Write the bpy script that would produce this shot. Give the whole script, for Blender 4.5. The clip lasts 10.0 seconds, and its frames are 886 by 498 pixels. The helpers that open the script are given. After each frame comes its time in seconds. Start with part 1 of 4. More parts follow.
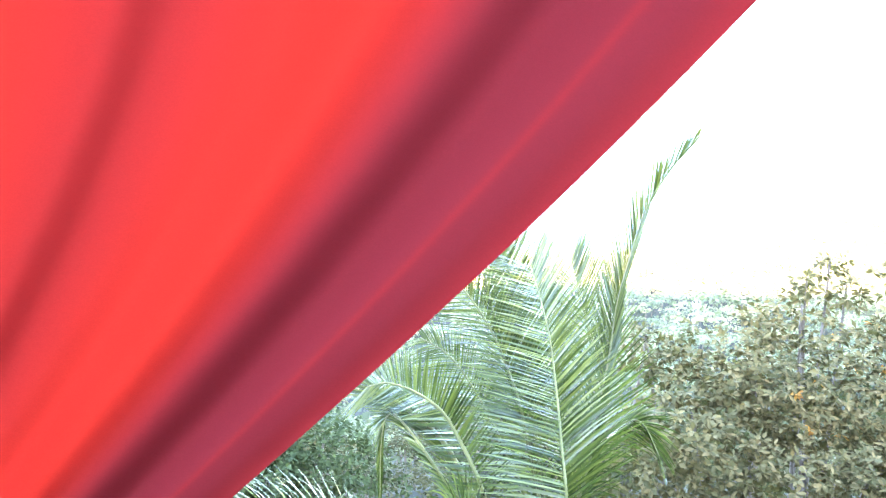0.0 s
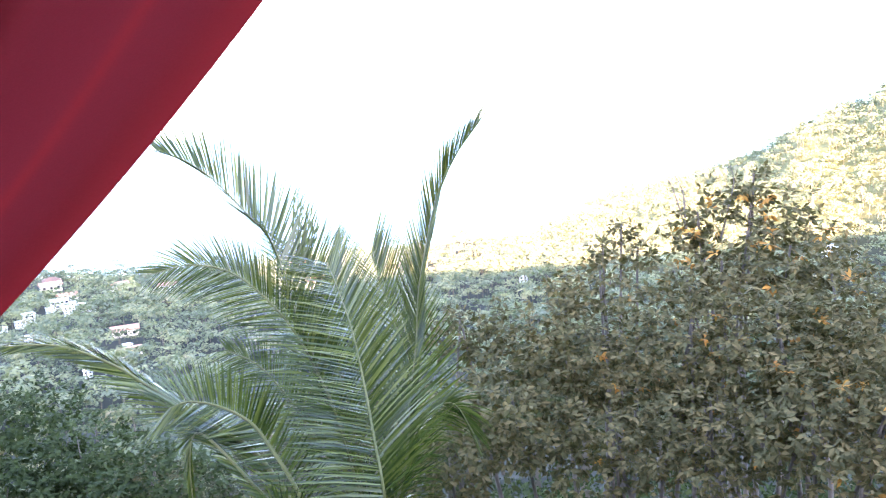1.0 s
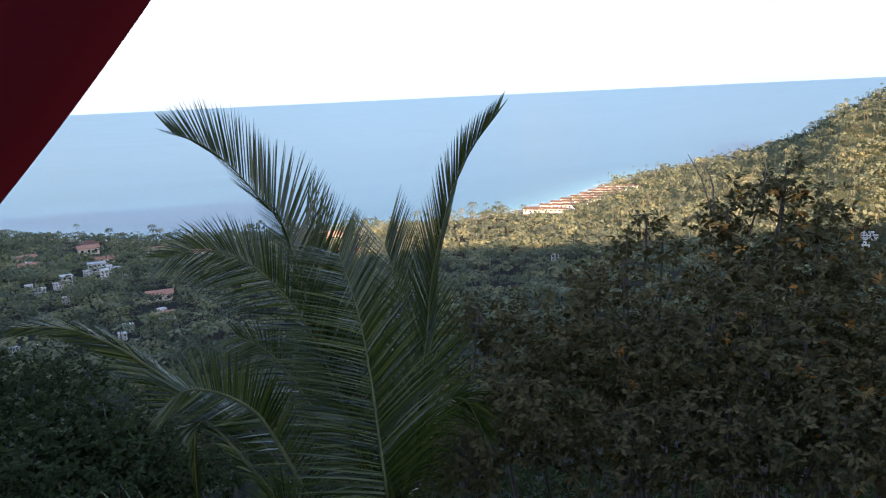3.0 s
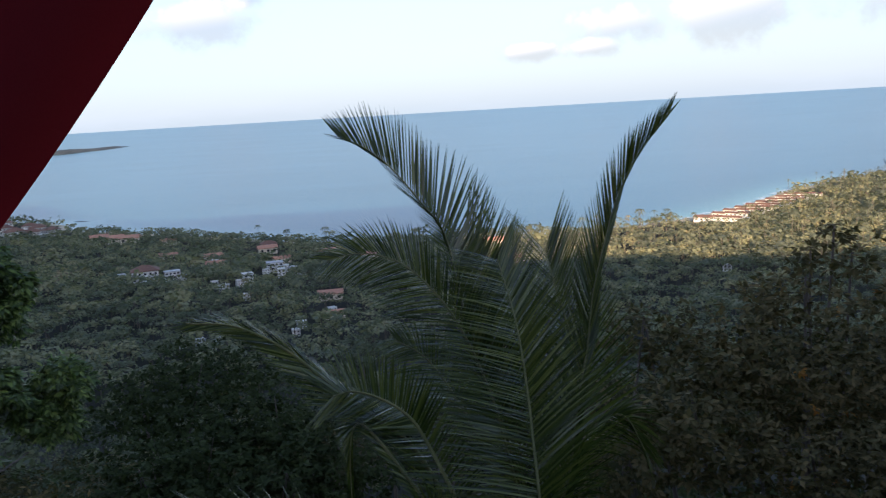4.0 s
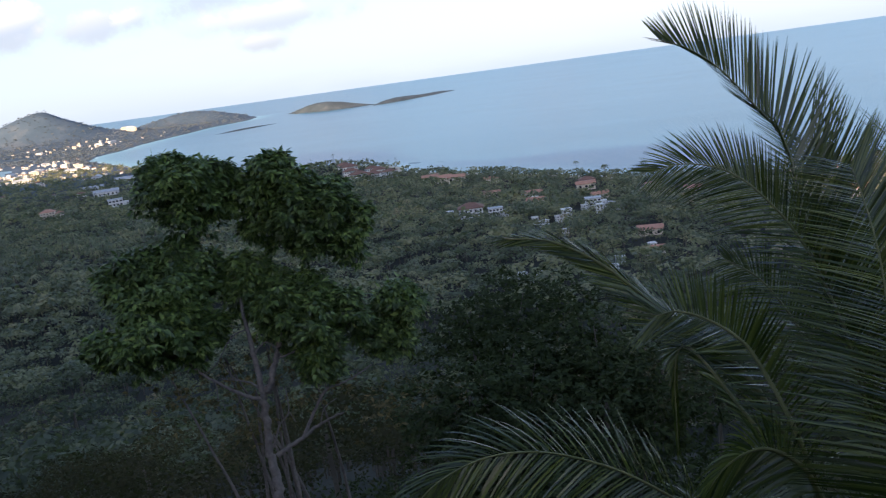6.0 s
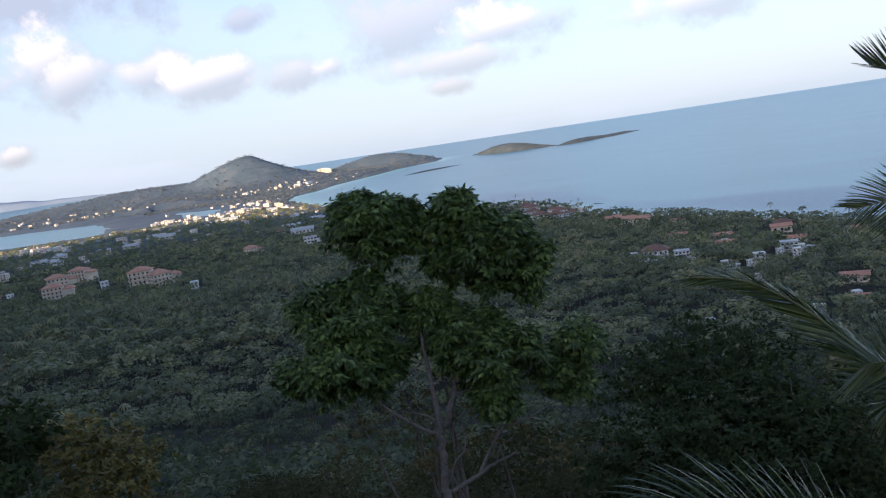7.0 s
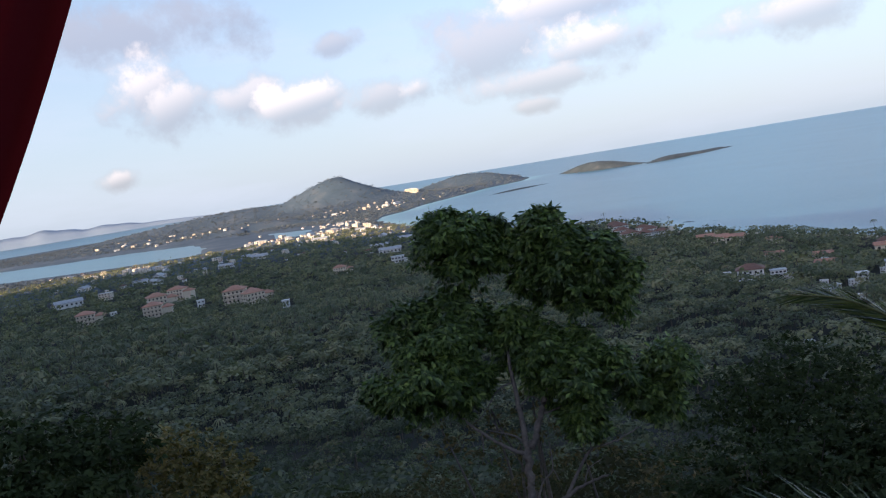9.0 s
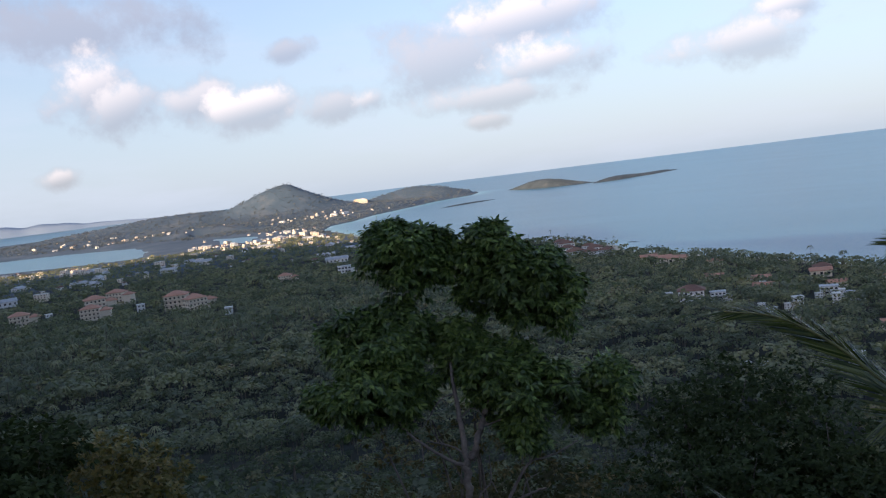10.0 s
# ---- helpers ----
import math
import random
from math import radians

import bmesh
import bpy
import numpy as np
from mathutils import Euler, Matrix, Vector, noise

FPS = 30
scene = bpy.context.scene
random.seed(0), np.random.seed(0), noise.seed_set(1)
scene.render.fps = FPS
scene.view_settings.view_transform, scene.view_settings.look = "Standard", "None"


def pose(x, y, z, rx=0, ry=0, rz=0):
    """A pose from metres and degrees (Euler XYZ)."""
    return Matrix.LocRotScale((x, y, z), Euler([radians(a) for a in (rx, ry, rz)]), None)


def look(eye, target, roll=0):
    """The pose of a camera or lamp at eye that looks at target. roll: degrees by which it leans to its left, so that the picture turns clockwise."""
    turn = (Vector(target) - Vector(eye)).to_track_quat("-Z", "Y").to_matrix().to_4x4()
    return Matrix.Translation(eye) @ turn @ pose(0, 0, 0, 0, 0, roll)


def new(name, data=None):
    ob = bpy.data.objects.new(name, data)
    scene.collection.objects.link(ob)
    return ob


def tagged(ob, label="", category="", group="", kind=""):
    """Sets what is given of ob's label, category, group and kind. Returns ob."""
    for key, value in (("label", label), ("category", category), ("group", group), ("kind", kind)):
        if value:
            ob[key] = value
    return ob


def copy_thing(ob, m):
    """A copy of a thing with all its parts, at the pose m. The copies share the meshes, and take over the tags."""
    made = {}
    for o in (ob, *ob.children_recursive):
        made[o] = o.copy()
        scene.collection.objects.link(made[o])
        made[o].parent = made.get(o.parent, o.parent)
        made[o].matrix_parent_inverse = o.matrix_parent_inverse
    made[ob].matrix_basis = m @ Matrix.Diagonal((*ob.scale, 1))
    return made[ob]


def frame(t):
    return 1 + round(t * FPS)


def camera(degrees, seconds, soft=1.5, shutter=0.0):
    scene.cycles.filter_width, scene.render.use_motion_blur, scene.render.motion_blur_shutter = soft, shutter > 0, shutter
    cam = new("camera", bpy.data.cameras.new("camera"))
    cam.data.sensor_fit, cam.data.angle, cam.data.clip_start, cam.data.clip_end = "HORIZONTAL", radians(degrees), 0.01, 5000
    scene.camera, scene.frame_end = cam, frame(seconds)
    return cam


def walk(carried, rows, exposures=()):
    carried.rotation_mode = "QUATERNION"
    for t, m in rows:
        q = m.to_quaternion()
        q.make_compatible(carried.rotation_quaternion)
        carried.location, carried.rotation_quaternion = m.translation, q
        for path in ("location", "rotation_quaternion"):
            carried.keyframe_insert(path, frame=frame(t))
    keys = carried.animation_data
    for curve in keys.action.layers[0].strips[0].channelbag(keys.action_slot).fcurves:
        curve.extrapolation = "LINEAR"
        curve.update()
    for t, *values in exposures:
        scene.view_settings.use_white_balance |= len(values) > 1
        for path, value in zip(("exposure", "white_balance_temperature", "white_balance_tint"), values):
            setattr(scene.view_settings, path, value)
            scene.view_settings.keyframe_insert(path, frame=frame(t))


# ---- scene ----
# The eye stands about 100 m over the sea, behind a tied-back red curtain on a hillside terrace.
EYE = Vector((0.0, 0.0, 100.0))
cam = camera(55.13, 10.0, soft=1.2, shutter=0.1)
ROWS = [
    (0.0, -0.464, -0.433, -0.022, -0.70, -8.01, 0.40),
    (0.1, -0.441, -0.430, -0.030, -1.99, -8.29, -0.32),
    (0.3, -0.390, -0.419, -0.046, -4.96, -7.85, -1.52),
    (0.5, -0.345, -0.402, -0.061, -6.30, -8.77, -3.46),
    (1.0, -0.214, -0.405, -0.034, -12.27, -8.70, -4.11),
    (1.5, -0.152, -0.410, 0.007, -16.03, -8.14, -3.74),
    (2.0, -0.141, -0.413, 0.032, -11.62, -8.65, -2.92),
    (3.5, -0.007, -0.201, 0.078, -8.49, -10.51, -2.66),
    (4.0, -0.002, -0.116, 0.046, 1.17, -9.32, -3.33),
    (4.5, -0.018, -0.010, -0.020, 8.81, -7.98, -3.28),
    (5.0, -0.012, 0.058, -0.059, 13.56, -9.53, -5.15),
    (5.5, -0.033, 0.110, -0.123, 15.86, -12.63, -5.28),
    (6.0, -0.071, 0.137, -0.153, 23.09, -11.56, -7.84),
    (7.5, -0.109, 0.222, -0.224, 37.69, -6.12, -7.91),
    (8.0, -0.101, 0.207, -0.231, 38.93, -6.22, -8.09),
    (8.5, -0.096, 0.212, -0.210, 40.17, -6.38, -8.65),
    (9.0, -0.104, 0.208, -0.221, 40.49, -4.94, -9.25),
    (9.5, -0.083, 0.204, -0.215, 39.02, -3.68, -8.62),
    (10.0, -0.078, 0.191, -0.252, 36.85, -4.61, -7.01),
]


def eye_pose(x, y, z, yaw, pitch, roll):
    """The camera's pose from its place beside EYE, its heading to the left of +y, its pitch up and its lean."""
    at = EYE + Vector((x, y, z))
    a, p = radians(yaw), radians(pitch)
    ahead = Vector((-math.sin(a) * math.cos(p), math.cos(a) * math.cos(p), math.sin(p)))
    return look(at, at + ahead, roll)


walk(cam, [(r[0], eye_pose(*r[1:])) for r in ROWS],
     [(0.0, 5.7, 6500, 14), (0.3, 5.4, 6500, 14), (0.5, 5.1, 6500, 15), (1.0, 4.35, 6450, 25), (1.5, 3.55, 6400, 25), (2.0, 2.65, 6350, 23), (3.5, 1.25, 6250, 20), (4.5, 0.86, 6250, 20),
      (5.0, 0.66, 6250, 21), (5.5, 1.17, 6250, 21), (6.2, 1.22, 6250, 22), (7.5, 0.92, 6250, 21), (9.0, 0.88, 6250, 21), (10.0, 0.8, 6250, 21)])


# ---- light: a low sun behind the hill at the camera's back, a pale tropical sky with small clouds ----
SUN_EL, SUN_AZ = 13.0, 4.0          # the sun stands to the south (-y), SUN_AZ degrees towards -x
sun = new("sun", bpy.data.lights.new("sun", "SUN"))
sun.data.energy, sun.data.angle, sun.data.color = 5.0, radians(0.5), (1.0, 0.75, 0.44)
sd = Vector((-math.sin(radians(SUN_AZ)) * math.cos(radians(SUN_EL)), -math.cos(radians(SUN_AZ)) * math.cos(radians(SUN_EL)), math.sin(radians(SUN_EL))))
sun.matrix_world = look((0, -300, 400), Vector((0, -300, 400)) - sd)

world = bpy.data.worlds.new("sky")
scene.world = world
world.use_nodes = True


class Nodes:
    """A short way to write node trees."""

    def __init__(self, tree):
        self.tree = tree
        tree.nodes.clear()

    def add(self, kind):
        return self.tree.nodes.new(kind)

    def put(self, socket, value):
        if isinstance(value, bpy.types.NodeSocket):
            self.tree.links.new(value, socket)
        else:
            socket.default_value = value

    def math(self, op, a, b=0.0, c=None, clamp=False):
        node = self.add("ShaderNodeMath")
        node.operation, node.use_clamp = op, clamp
        self.put(node.inputs[0], a), self.put(node.inputs[1], b)
        if c is not None:
            self.put(node.inputs[2], c)
        return node.outputs[0]

    def vec(self, op, a, b=(0, 0, 0)):
        node = self.add("ShaderNodeVectorMath")
        node.operation = op
        self.put(node.inputs[0], a), self.put(node.inputs[1], b)
        return node.outputs["Value" if op in ("DOT_PRODUCT", "LENGTH", "DISTANCE") else "Vector"]

    def noise(self, scale, vector=None, detail=4.0, rough=0.55):
        node = self.add("ShaderNodeTexNoise")
        node.inputs["Scale"].default_value, node.inputs["Detail"].default_value, node.inputs["Roughness"].default_value = scale, detail, rough
        if vector is not None:
            self.put(node.inputs["Vector"], vector)
        return node.outputs["Fac"]

    def ramp(self, fac, *stops):
        node = self.add("ShaderNodeValToRGB")
        el = node.color_ramp.elements
        while len(el) < len(stops):
            el.new(0.5)
        for e, (at, colour) in zip(el, stops):
            e.position, e.color = at, (*colour, 1) if len(colour) == 3 else colour
        self.put(node.inputs[0], fac)
        return node.outputs[0]

    def grade(self, value, low, high):
        node = self.add("ShaderNodeMapRange")
        node.interpolation_type = "SMOOTHSTEP"
        self.put(node.inputs[0], value)
        node.inputs[1].default_value, node.inputs[2].default_value = low, high
        return node.outputs[0]

    def mix(self, fac, a, b, blend="MIX"):
        node = self.add("ShaderNodeMix")
        node.data_type, node.blend_type = "RGBA", blend
        self.put(node.inputs[0], fac), self.put(node.inputs[6], a), self.put(node.inputs[7], b)
        return node.outputs[2]


w = Nodes(world.node_tree)
sky = w.add("ShaderNodeTexSky")
sky.sky_type, sky.sun_disc, sky.sun_elevation, sky.sun_rotation = "NISHITA", False, radians(SUN_EL), radians(180 + SUN_AZ)
sky.altitude, sky.air_density, sky.dust_density, sky.ozone_density = 100.0, 1.0, 1.2, 1.5
way = w.add("ShaderNodeTexCoord").outputs["Generated"]
crisp = w.noise(26.0, way, 6.0, 0.62)
soft_noise = w.noise(9.0, way, 4.0, 0.55)
# heading, elevation, half width, half height (degrees), how bright it stands in the sun
CLOUDS = [
    (57.8, 8.1, 2.4, 2.3, 1.0), (56.2, 7.0, 2.0, 1.7, 0.7), (51.2, 6.8, 2.2, 1.1, 0.5), (47.9, 6.2, 2.6, 1.3, 1.0), (42.7, 5.7, 2.6, 1.1, 0.35), (40.6, 5.9, 1.1, 0.9, 0.9),
    (35.1, 7.6, 5.0, 2.1, 0.3), (29.6, 9.8, 5.0, 1.9, 1.0), (28.8, 6.9, 3.8, 1.4, 1.0), (32.0, 5.0, 4.4, 0.9, 0.4), (33.0, 3.5, 1.6, 0.5, 0.3), (16.4, 6.3, 3.6, 1.2, 0.7),
    (58.6, 11.6, 6.0, 2.2, 0.1), (60.1, 2.9, 1.1, 0.6, 0.6), (45.4, 9.5, 1.6, 0.7, 0.2), (13.3, 8.0, 1.6, 1.0, 0.9), (-5.3, 3.4, 1.7, 0.5, 0.8), (-9.4, 3.4, 1.7, 0.6, 0.9),
    (-11.1, 4.8, 3.4, 1.3, 0.8), (-17.5, 5.2, 3.6, 1.8, 1.0), (-30.0, 5.5, 7.0, 1.6, 0.5), (4.0, 13.0, 8.0, 1.8, 0.4), (75.0, 9.0, 8.0, 2.0, 0.6)]
cover, lit = None, None
for az, el, hw, hh, shine in CLOUDS:
    a, e = radians(az), radians(el)
    right = (math.cos(a), math.sin(a), 0)
    up = (math.sin(a) * math.sin(e), -math.cos(a) * math.sin(e), math.cos(e))
    fwd = (-math.sin(a) * math.cos(e), math.cos(a) * math.cos(e), math.sin(e))
    u = w.math("DIVIDE", w.vec("DOT_PRODUCT", way, right), math.sin(radians(hw * 1.12)))
    v = w.math("DIVIDE", w.vec("DOT_PRODUCT", way, up), math.sin(radians(hh * 1.15)))
    d = w.math("SQRT", w.math("ADD", w.math("MULTIPLY", u, u), w.math("MULTIPLY", v, v)))
    ragged = w.math("ADD", d, w.math("ADD", w.math("MULTIPLY_ADD", crisp, 2.0, -1.0), w.math("MULTIPLY_ADD", soft_noise, 1.6, -0.8)))
    m = w.math("MULTIPLY", w.grade(ragged, 1.3, 0.4), w.math("GREATER_THAN", w.vec("DOT_PRODUCT", way, fwd), 0.5))
    # the sunlit side lies up and to the left
    s = w.math("MULTIPLY", m, w.math("MULTIPLY", w.grade(w.math("ADD", w.math("MULTIPLY", u, -0.35), v), -0.55, 0.75), shine))
    cover = m if cover is None else w.math("MAXIMUM", cover, m)
    lit = s if lit is None else w.math("MAXIMUM", lit, s)
grey = w.mix(0.8, sky.outputs[0], (1.8, 1.92, 2.2, 1))
white = w.mix(lit, grey, (5.3, 4.85, 4.35, 1))
haze = w.grade(w.add("ShaderNodeSeparateXYZ").outputs[2], 0.42, 0.0)
w.tree.links.new(way, haze.node.inputs[0].links[0].from_node.inputs[0])
base = w.mix(w.math("MULTIPLY", haze, 0.8), sky.outputs[0], (2.35, 2.9, 3.3, 1))
veil = w.math("MULTIPLY", w.grade(w.noise(3.2, w.vec("MULTIPLY", way, (1, 1, 5)), 5.0, 0.6), 0.45, 0.75), 0.35)
base = w.mix(veil, base, (3.0, 3.4, 3.75, 1))
back = w.add("ShaderNodeBackground")
w.put(back.inputs[0], w.mix(w.math("MULTIPLY", cover, 0.85), base, white))
back.inputs[1].default_value = 0.14
w.tree.links.new(back.outputs[0], w.add("ShaderNodeOutputWorld").inputs[0])


# ---- materials ----
def surface(name, colour, rough=0.7, bump=0.0, bump_scale=40.0, spec=0.3, through_light=None):
    """A material. colour: a colour, or a function of the nodes that gives one. through_light: the share and colour of light let through."""
    mat = bpy.data.materials.new(name)
    mat.use_nodes = True
    n = Nodes(mat.node_tree)
    shader = n.add("ShaderNodeBsdfPrincipled")
    tint = colour(n) if callable(colour) else (*colour, 1)
    n.put(shader.inputs["Base Color"], tint)
    shader.inputs["Roughness"].default_value = rough
    shader.inputs["Specular IOR Level"].default_value = spec
    if bump:
        b = n.add("ShaderNodeBump")
        b.inputs["Strength"].default_value = bump
        n.put(b.inputs["Height"], n.noise(bump_scale, n.add("ShaderNodeTexCoord").outputs["Object"], 5.0, 0.6))
        n.put(shader.inputs["Normal"], b.outputs[0])
    result = shader.outputs[0]
    if through_light:
        share, c = through_light
        t = n.add("ShaderNodeBsdfTranslucent")
        t.inputs[0].default_value = (*c, 1)
        m = n.add("ShaderNodeMixShader")
        m.inputs[0].default_value = share
        n.put(m.inputs[1], result), n.put(m.inputs[2], t.outputs[0])
        result = m.outputs[0]
    n.put(n.add("ShaderNodeOutputMaterial").inputs[0], result)
    return mat


def leafy(dark, mid, light, patch=0.3):
    """A colour for leaves: each leaf its own shade, and patches of the plant lighter or darker."""
    def colour(n):
        one = n.add("ShaderNodeNewGeometry").outputs["Random Per Island"]
        wide = n.noise(patch, n.add("ShaderNodeTexCoord").outputs["Object"], 3.0)
        return n.ramp(n.math("ADD", n.math("MULTIPLY", one, 0.55), n.math("MULTIPLY", wide, 0.55)), (0.15, dark), (0.5, mid), (0.9, light))
    return colour


def grained(dark, light, scale=3.0, fine=40.0):
    def colour(n):
        at = n.add("ShaderNodeTexCoord").outputs["Object"]
        return n.ramp(n.math("ADD", n.math("MULTIPLY", n.noise(scale, at), 0.6), n.math("MULTIPLY", n.noise(fine, at), 0.4)), (0.3, dark), (0.7, light))
    return colour


def ground_colour(n):
    """Dark forest floor near by, dry yellow-green scrub on the spur, blue-grey haze painted over the ground round the
    town and beyond, sand at the water.
    """
    at = n.add("ShaderNodeTexCoord").outputs["Object"]
    where = n.add("ShaderNodeSeparateXYZ")
    n.put(where.inputs[0], at)
    green = n.ramp(n.noise(0.02, at, 6.0), (0.3, (0.014, 0.017, 0.013)), (0.6, (0.024, 0.027, 0.02)), (0.8, (0.065, 0.053, 0.04)))
    dry = n.ramp(n.noise(0.06, at, 6.0, 0.65), (0.3, (0.075, 0.08, 0.03)), (0.7, (0.17, 0.155, 0.06)))
    hazed = n.ramp(n.noise(0.012, at, 7.0, 0.65), (0.3, (0.05, 0.085, 0.125)), (0.55, (0.075, 0.112, 0.155)), (0.78, (0.15, 0.17, 0.19)))
    spur = n.math("MULTIPLY", n.grade(where.outputs[0], 130.0, 260.0), n.grade(where.outputs[1], 330.0, 480.0))
    soil = n.mix(spur, green, dry)
    soil = n.mix(n.grade(n.vec("LENGTH", n.vec("MULTIPLY", at, (1, 1, 0))), 1150.0, 1600.0), soil, hazed)
    edge = n.math("ADD", where.outputs[2], n.math("MULTIPLY_ADD", n.noise(0.05, at), 1.2, -0.6))
    return n.mix(n.grade(edge, 1.0, 0.55), soil, (0.52, 0.45, 0.33, 1))


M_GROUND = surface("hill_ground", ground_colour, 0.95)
def wooded(*tones):
    """Each tree its own shade, each clump a little off it."""
    def colour(n):
        tree = n.add("ShaderNodeAttribute")
        tree.attribute_name = "shade"
        one = n.add("ShaderNodeNewGeometry").outputs["Random Per Island"]
        wide = n.noise(0.028, n.add("ShaderNodeTexCoord").outputs["Object"], 4.0, 0.65)
        mix = n.math("ADD", n.math("MULTIPLY", tree.outputs["Fac"], 0.62), n.math("ADD", n.math("MULTIPLY", one, 0.2), n.math("MULTIPLY_ADD", wide, 1.1, -0.46)))
        return n.ramp(mix, *zip((0.12, 0.36, 0.62, 0.82, 0.97), tones))
    return colour


# Wood tones are lifted for haze; hill and slope copies are darkened as shade.
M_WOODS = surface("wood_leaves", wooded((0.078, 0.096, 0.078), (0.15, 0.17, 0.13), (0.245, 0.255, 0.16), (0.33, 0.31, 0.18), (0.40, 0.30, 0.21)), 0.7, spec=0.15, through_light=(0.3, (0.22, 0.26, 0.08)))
M_HILL = surface("shaded_hill_leaves", wooded((0.028, 0.039, 0.034), (0.075, 0.09, 0.068), (0.137, 0.15, 0.09), (0.21, 0.197, 0.11), (0.29, 0.215, 0.138)), 0.7, spec=0.12, through_light=(0.25, (0.14, 0.19, 0.06)))
M_SHADY = surface("shaded_slope_leaves", wooded((0.017, 0.016, 0.010), (0.036, 0.033, 0.016), (0.062, 0.054, 0.026), (0.095, 0.076, 0.037), (0.14, 0.10, 0.052)), 0.75, spec=0.08, through_light=(0.2, (0.08, 0.11, 0.03)))
# Distance haze is put into these tones as blue-grey.
M_FAR = surface("hazed_far_leaves", wooded((0.07, 0.10, 0.125), (0.085, 0.115, 0.14), (0.10, 0.13, 0.155), (0.12, 0.145, 0.165), (0.15, 0.165, 0.175)), 0.8)
M_TRUNKS = surface("far_trunks", grained((0.08, 0.068, 0.052), (0.20, 0.17, 0.14), 0.05, 0.6), 0.9)
M_PALM = surface("palm_leaflet", leafy((0.008, 0.015, 0.004), (0.033, 0.05, 0.010), (0.15, 0.165, 0.035), 0.6), 0.27, spec=0.6, through_light=(0.13, (0.16, 0.24, 0.03)))
M_RACHIS = surface("palm_rachis", grained((0.08, 0.095, 0.03), (0.19, 0.18, 0.065), 4, 30), 0.5)
M_PALM_TRUNK = surface("palm_trunk", grained((0.10, 0.085, 0.065), (0.24, 0.21, 0.17), 3, 25), 0.9, 0.4)
M_MANGO = surface("broad_leaf", leafy((0.020, 0.035, 0.012), (0.068, 0.112, 0.03), (0.22, 0.30, 0.07), 0.8), 0.42, spec=0.45, through_light=(0.18, (0.08, 0.18, 0.02)))
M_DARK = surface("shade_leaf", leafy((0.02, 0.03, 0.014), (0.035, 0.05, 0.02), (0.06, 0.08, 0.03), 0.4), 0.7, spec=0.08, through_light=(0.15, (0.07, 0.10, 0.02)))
M_DRY = surface("dry_season_leaf", leafy((0.034, 0.036, 0.018), (0.092, 0.084, 0.038), (0.20, 0.15, 0.07), 1.2), 0.65, spec=0.12, through_light=(0.2, (0.14, 0.13, 0.03)))
M_ORANGE = surface("withered_leaf", leafy((0.25, 0.10, 0.02), (0.38, 0.18, 0.03), (0.45, 0.26, 0.05), 0.8), 0.6, through_light=(0.2, (0.4, 0.2, 0.04)))
M_YELLOW = surface("yellowing_leaf", leafy((0.06, 0.06, 0.02), (0.16, 0.14, 0.036), (0.30, 0.20, 0.055), 0.6), 0.55, through_light=(0.2, (0.2, 0.18, 0.04)))
M_BARK = surface("pale_bark", grained((0.075, 0.063, 0.055), (0.21, 0.18, 0.16), 2.5, 20), 0.9, 0.4, 30)


def water():
    mat = bpy.data.materials.new("sea_water")
    mat.use_nodes = True
    n = Nodes(mat.node_tree)
    at = n.add("ShaderNodeTexCoord").outputs["Object"]
    s = n.add("ShaderNodeBsdfPrincipled")
    tone = n.noise(0.0025, n.vec("MULTIPLY", at, (1, 3, 1)), 4.0)
    deep = n.ramp(tone, (0.3, (0.035, 0.135, 0.215)), (0.7, (0.055, 0.175, 0.265)))
    near = n.add("ShaderNodeAttribute")
    near.attribute_name = "shallow"
    bank = n.mix(n.grade(near.outputs["Fac"], 0.05, 0.8), deep, (0.14, 0.34, 0.38, 1))
    foam = n.math("MULTIPLY", n.grade(near.outputs["Fac"], 0.72, 0.86), n.grade(n.noise(0.06, at, 5.0, 0.7), 0.47, 0.58))
    n.put(s.inputs["Base Color"], n.mix(foam, bank, (0.62, 0.68, 0.70, 1)))
    s.inputs["Roughness"].default_value, s.inputs["IOR"].default_value = 0.28, 1.33
    b = n.add("ShaderNodeBump")
    b.inputs["Strength"].default_value, b.inputs["Distance"].default_value = 0.35, 1.5
    n.put(b.inputs["Height"], n.noise(0.09, n.vec("MULTIPLY", at, (1, 2.5, 1)), 6.0, 0.65))
    n.put(s.inputs["Normal"], b.outputs[0])
    n.put(n.add("ShaderNodeOutputMaterial").inputs[0], s.outputs[0])
    return mat


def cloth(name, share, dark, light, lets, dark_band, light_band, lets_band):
    """Thin cloth; a point attribute mixes in darker tones, the painted shade of doubled layers."""
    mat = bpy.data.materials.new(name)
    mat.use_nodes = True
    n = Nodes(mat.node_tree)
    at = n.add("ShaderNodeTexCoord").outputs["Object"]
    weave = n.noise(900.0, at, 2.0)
    layer_shade = n.add("ShaderNodeAttribute")
    layer_shade.attribute_name = "layer_shade"
    red = n.mix(layer_shade.outputs["Fac"], n.ramp(weave, (0.3, dark), (0.7, light)), n.ramp(weave, (0.3, dark_band), (0.7, light_band)))
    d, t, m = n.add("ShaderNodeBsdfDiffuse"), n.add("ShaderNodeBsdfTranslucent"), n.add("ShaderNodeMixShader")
    n.put(d.inputs[0], red), n.put(t.inputs[0], n.mix(layer_shade.outputs["Fac"], (*lets, 1), (*lets_band, 1)))
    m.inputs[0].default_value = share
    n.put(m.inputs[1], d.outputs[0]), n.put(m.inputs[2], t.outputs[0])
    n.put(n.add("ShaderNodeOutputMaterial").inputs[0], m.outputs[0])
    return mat


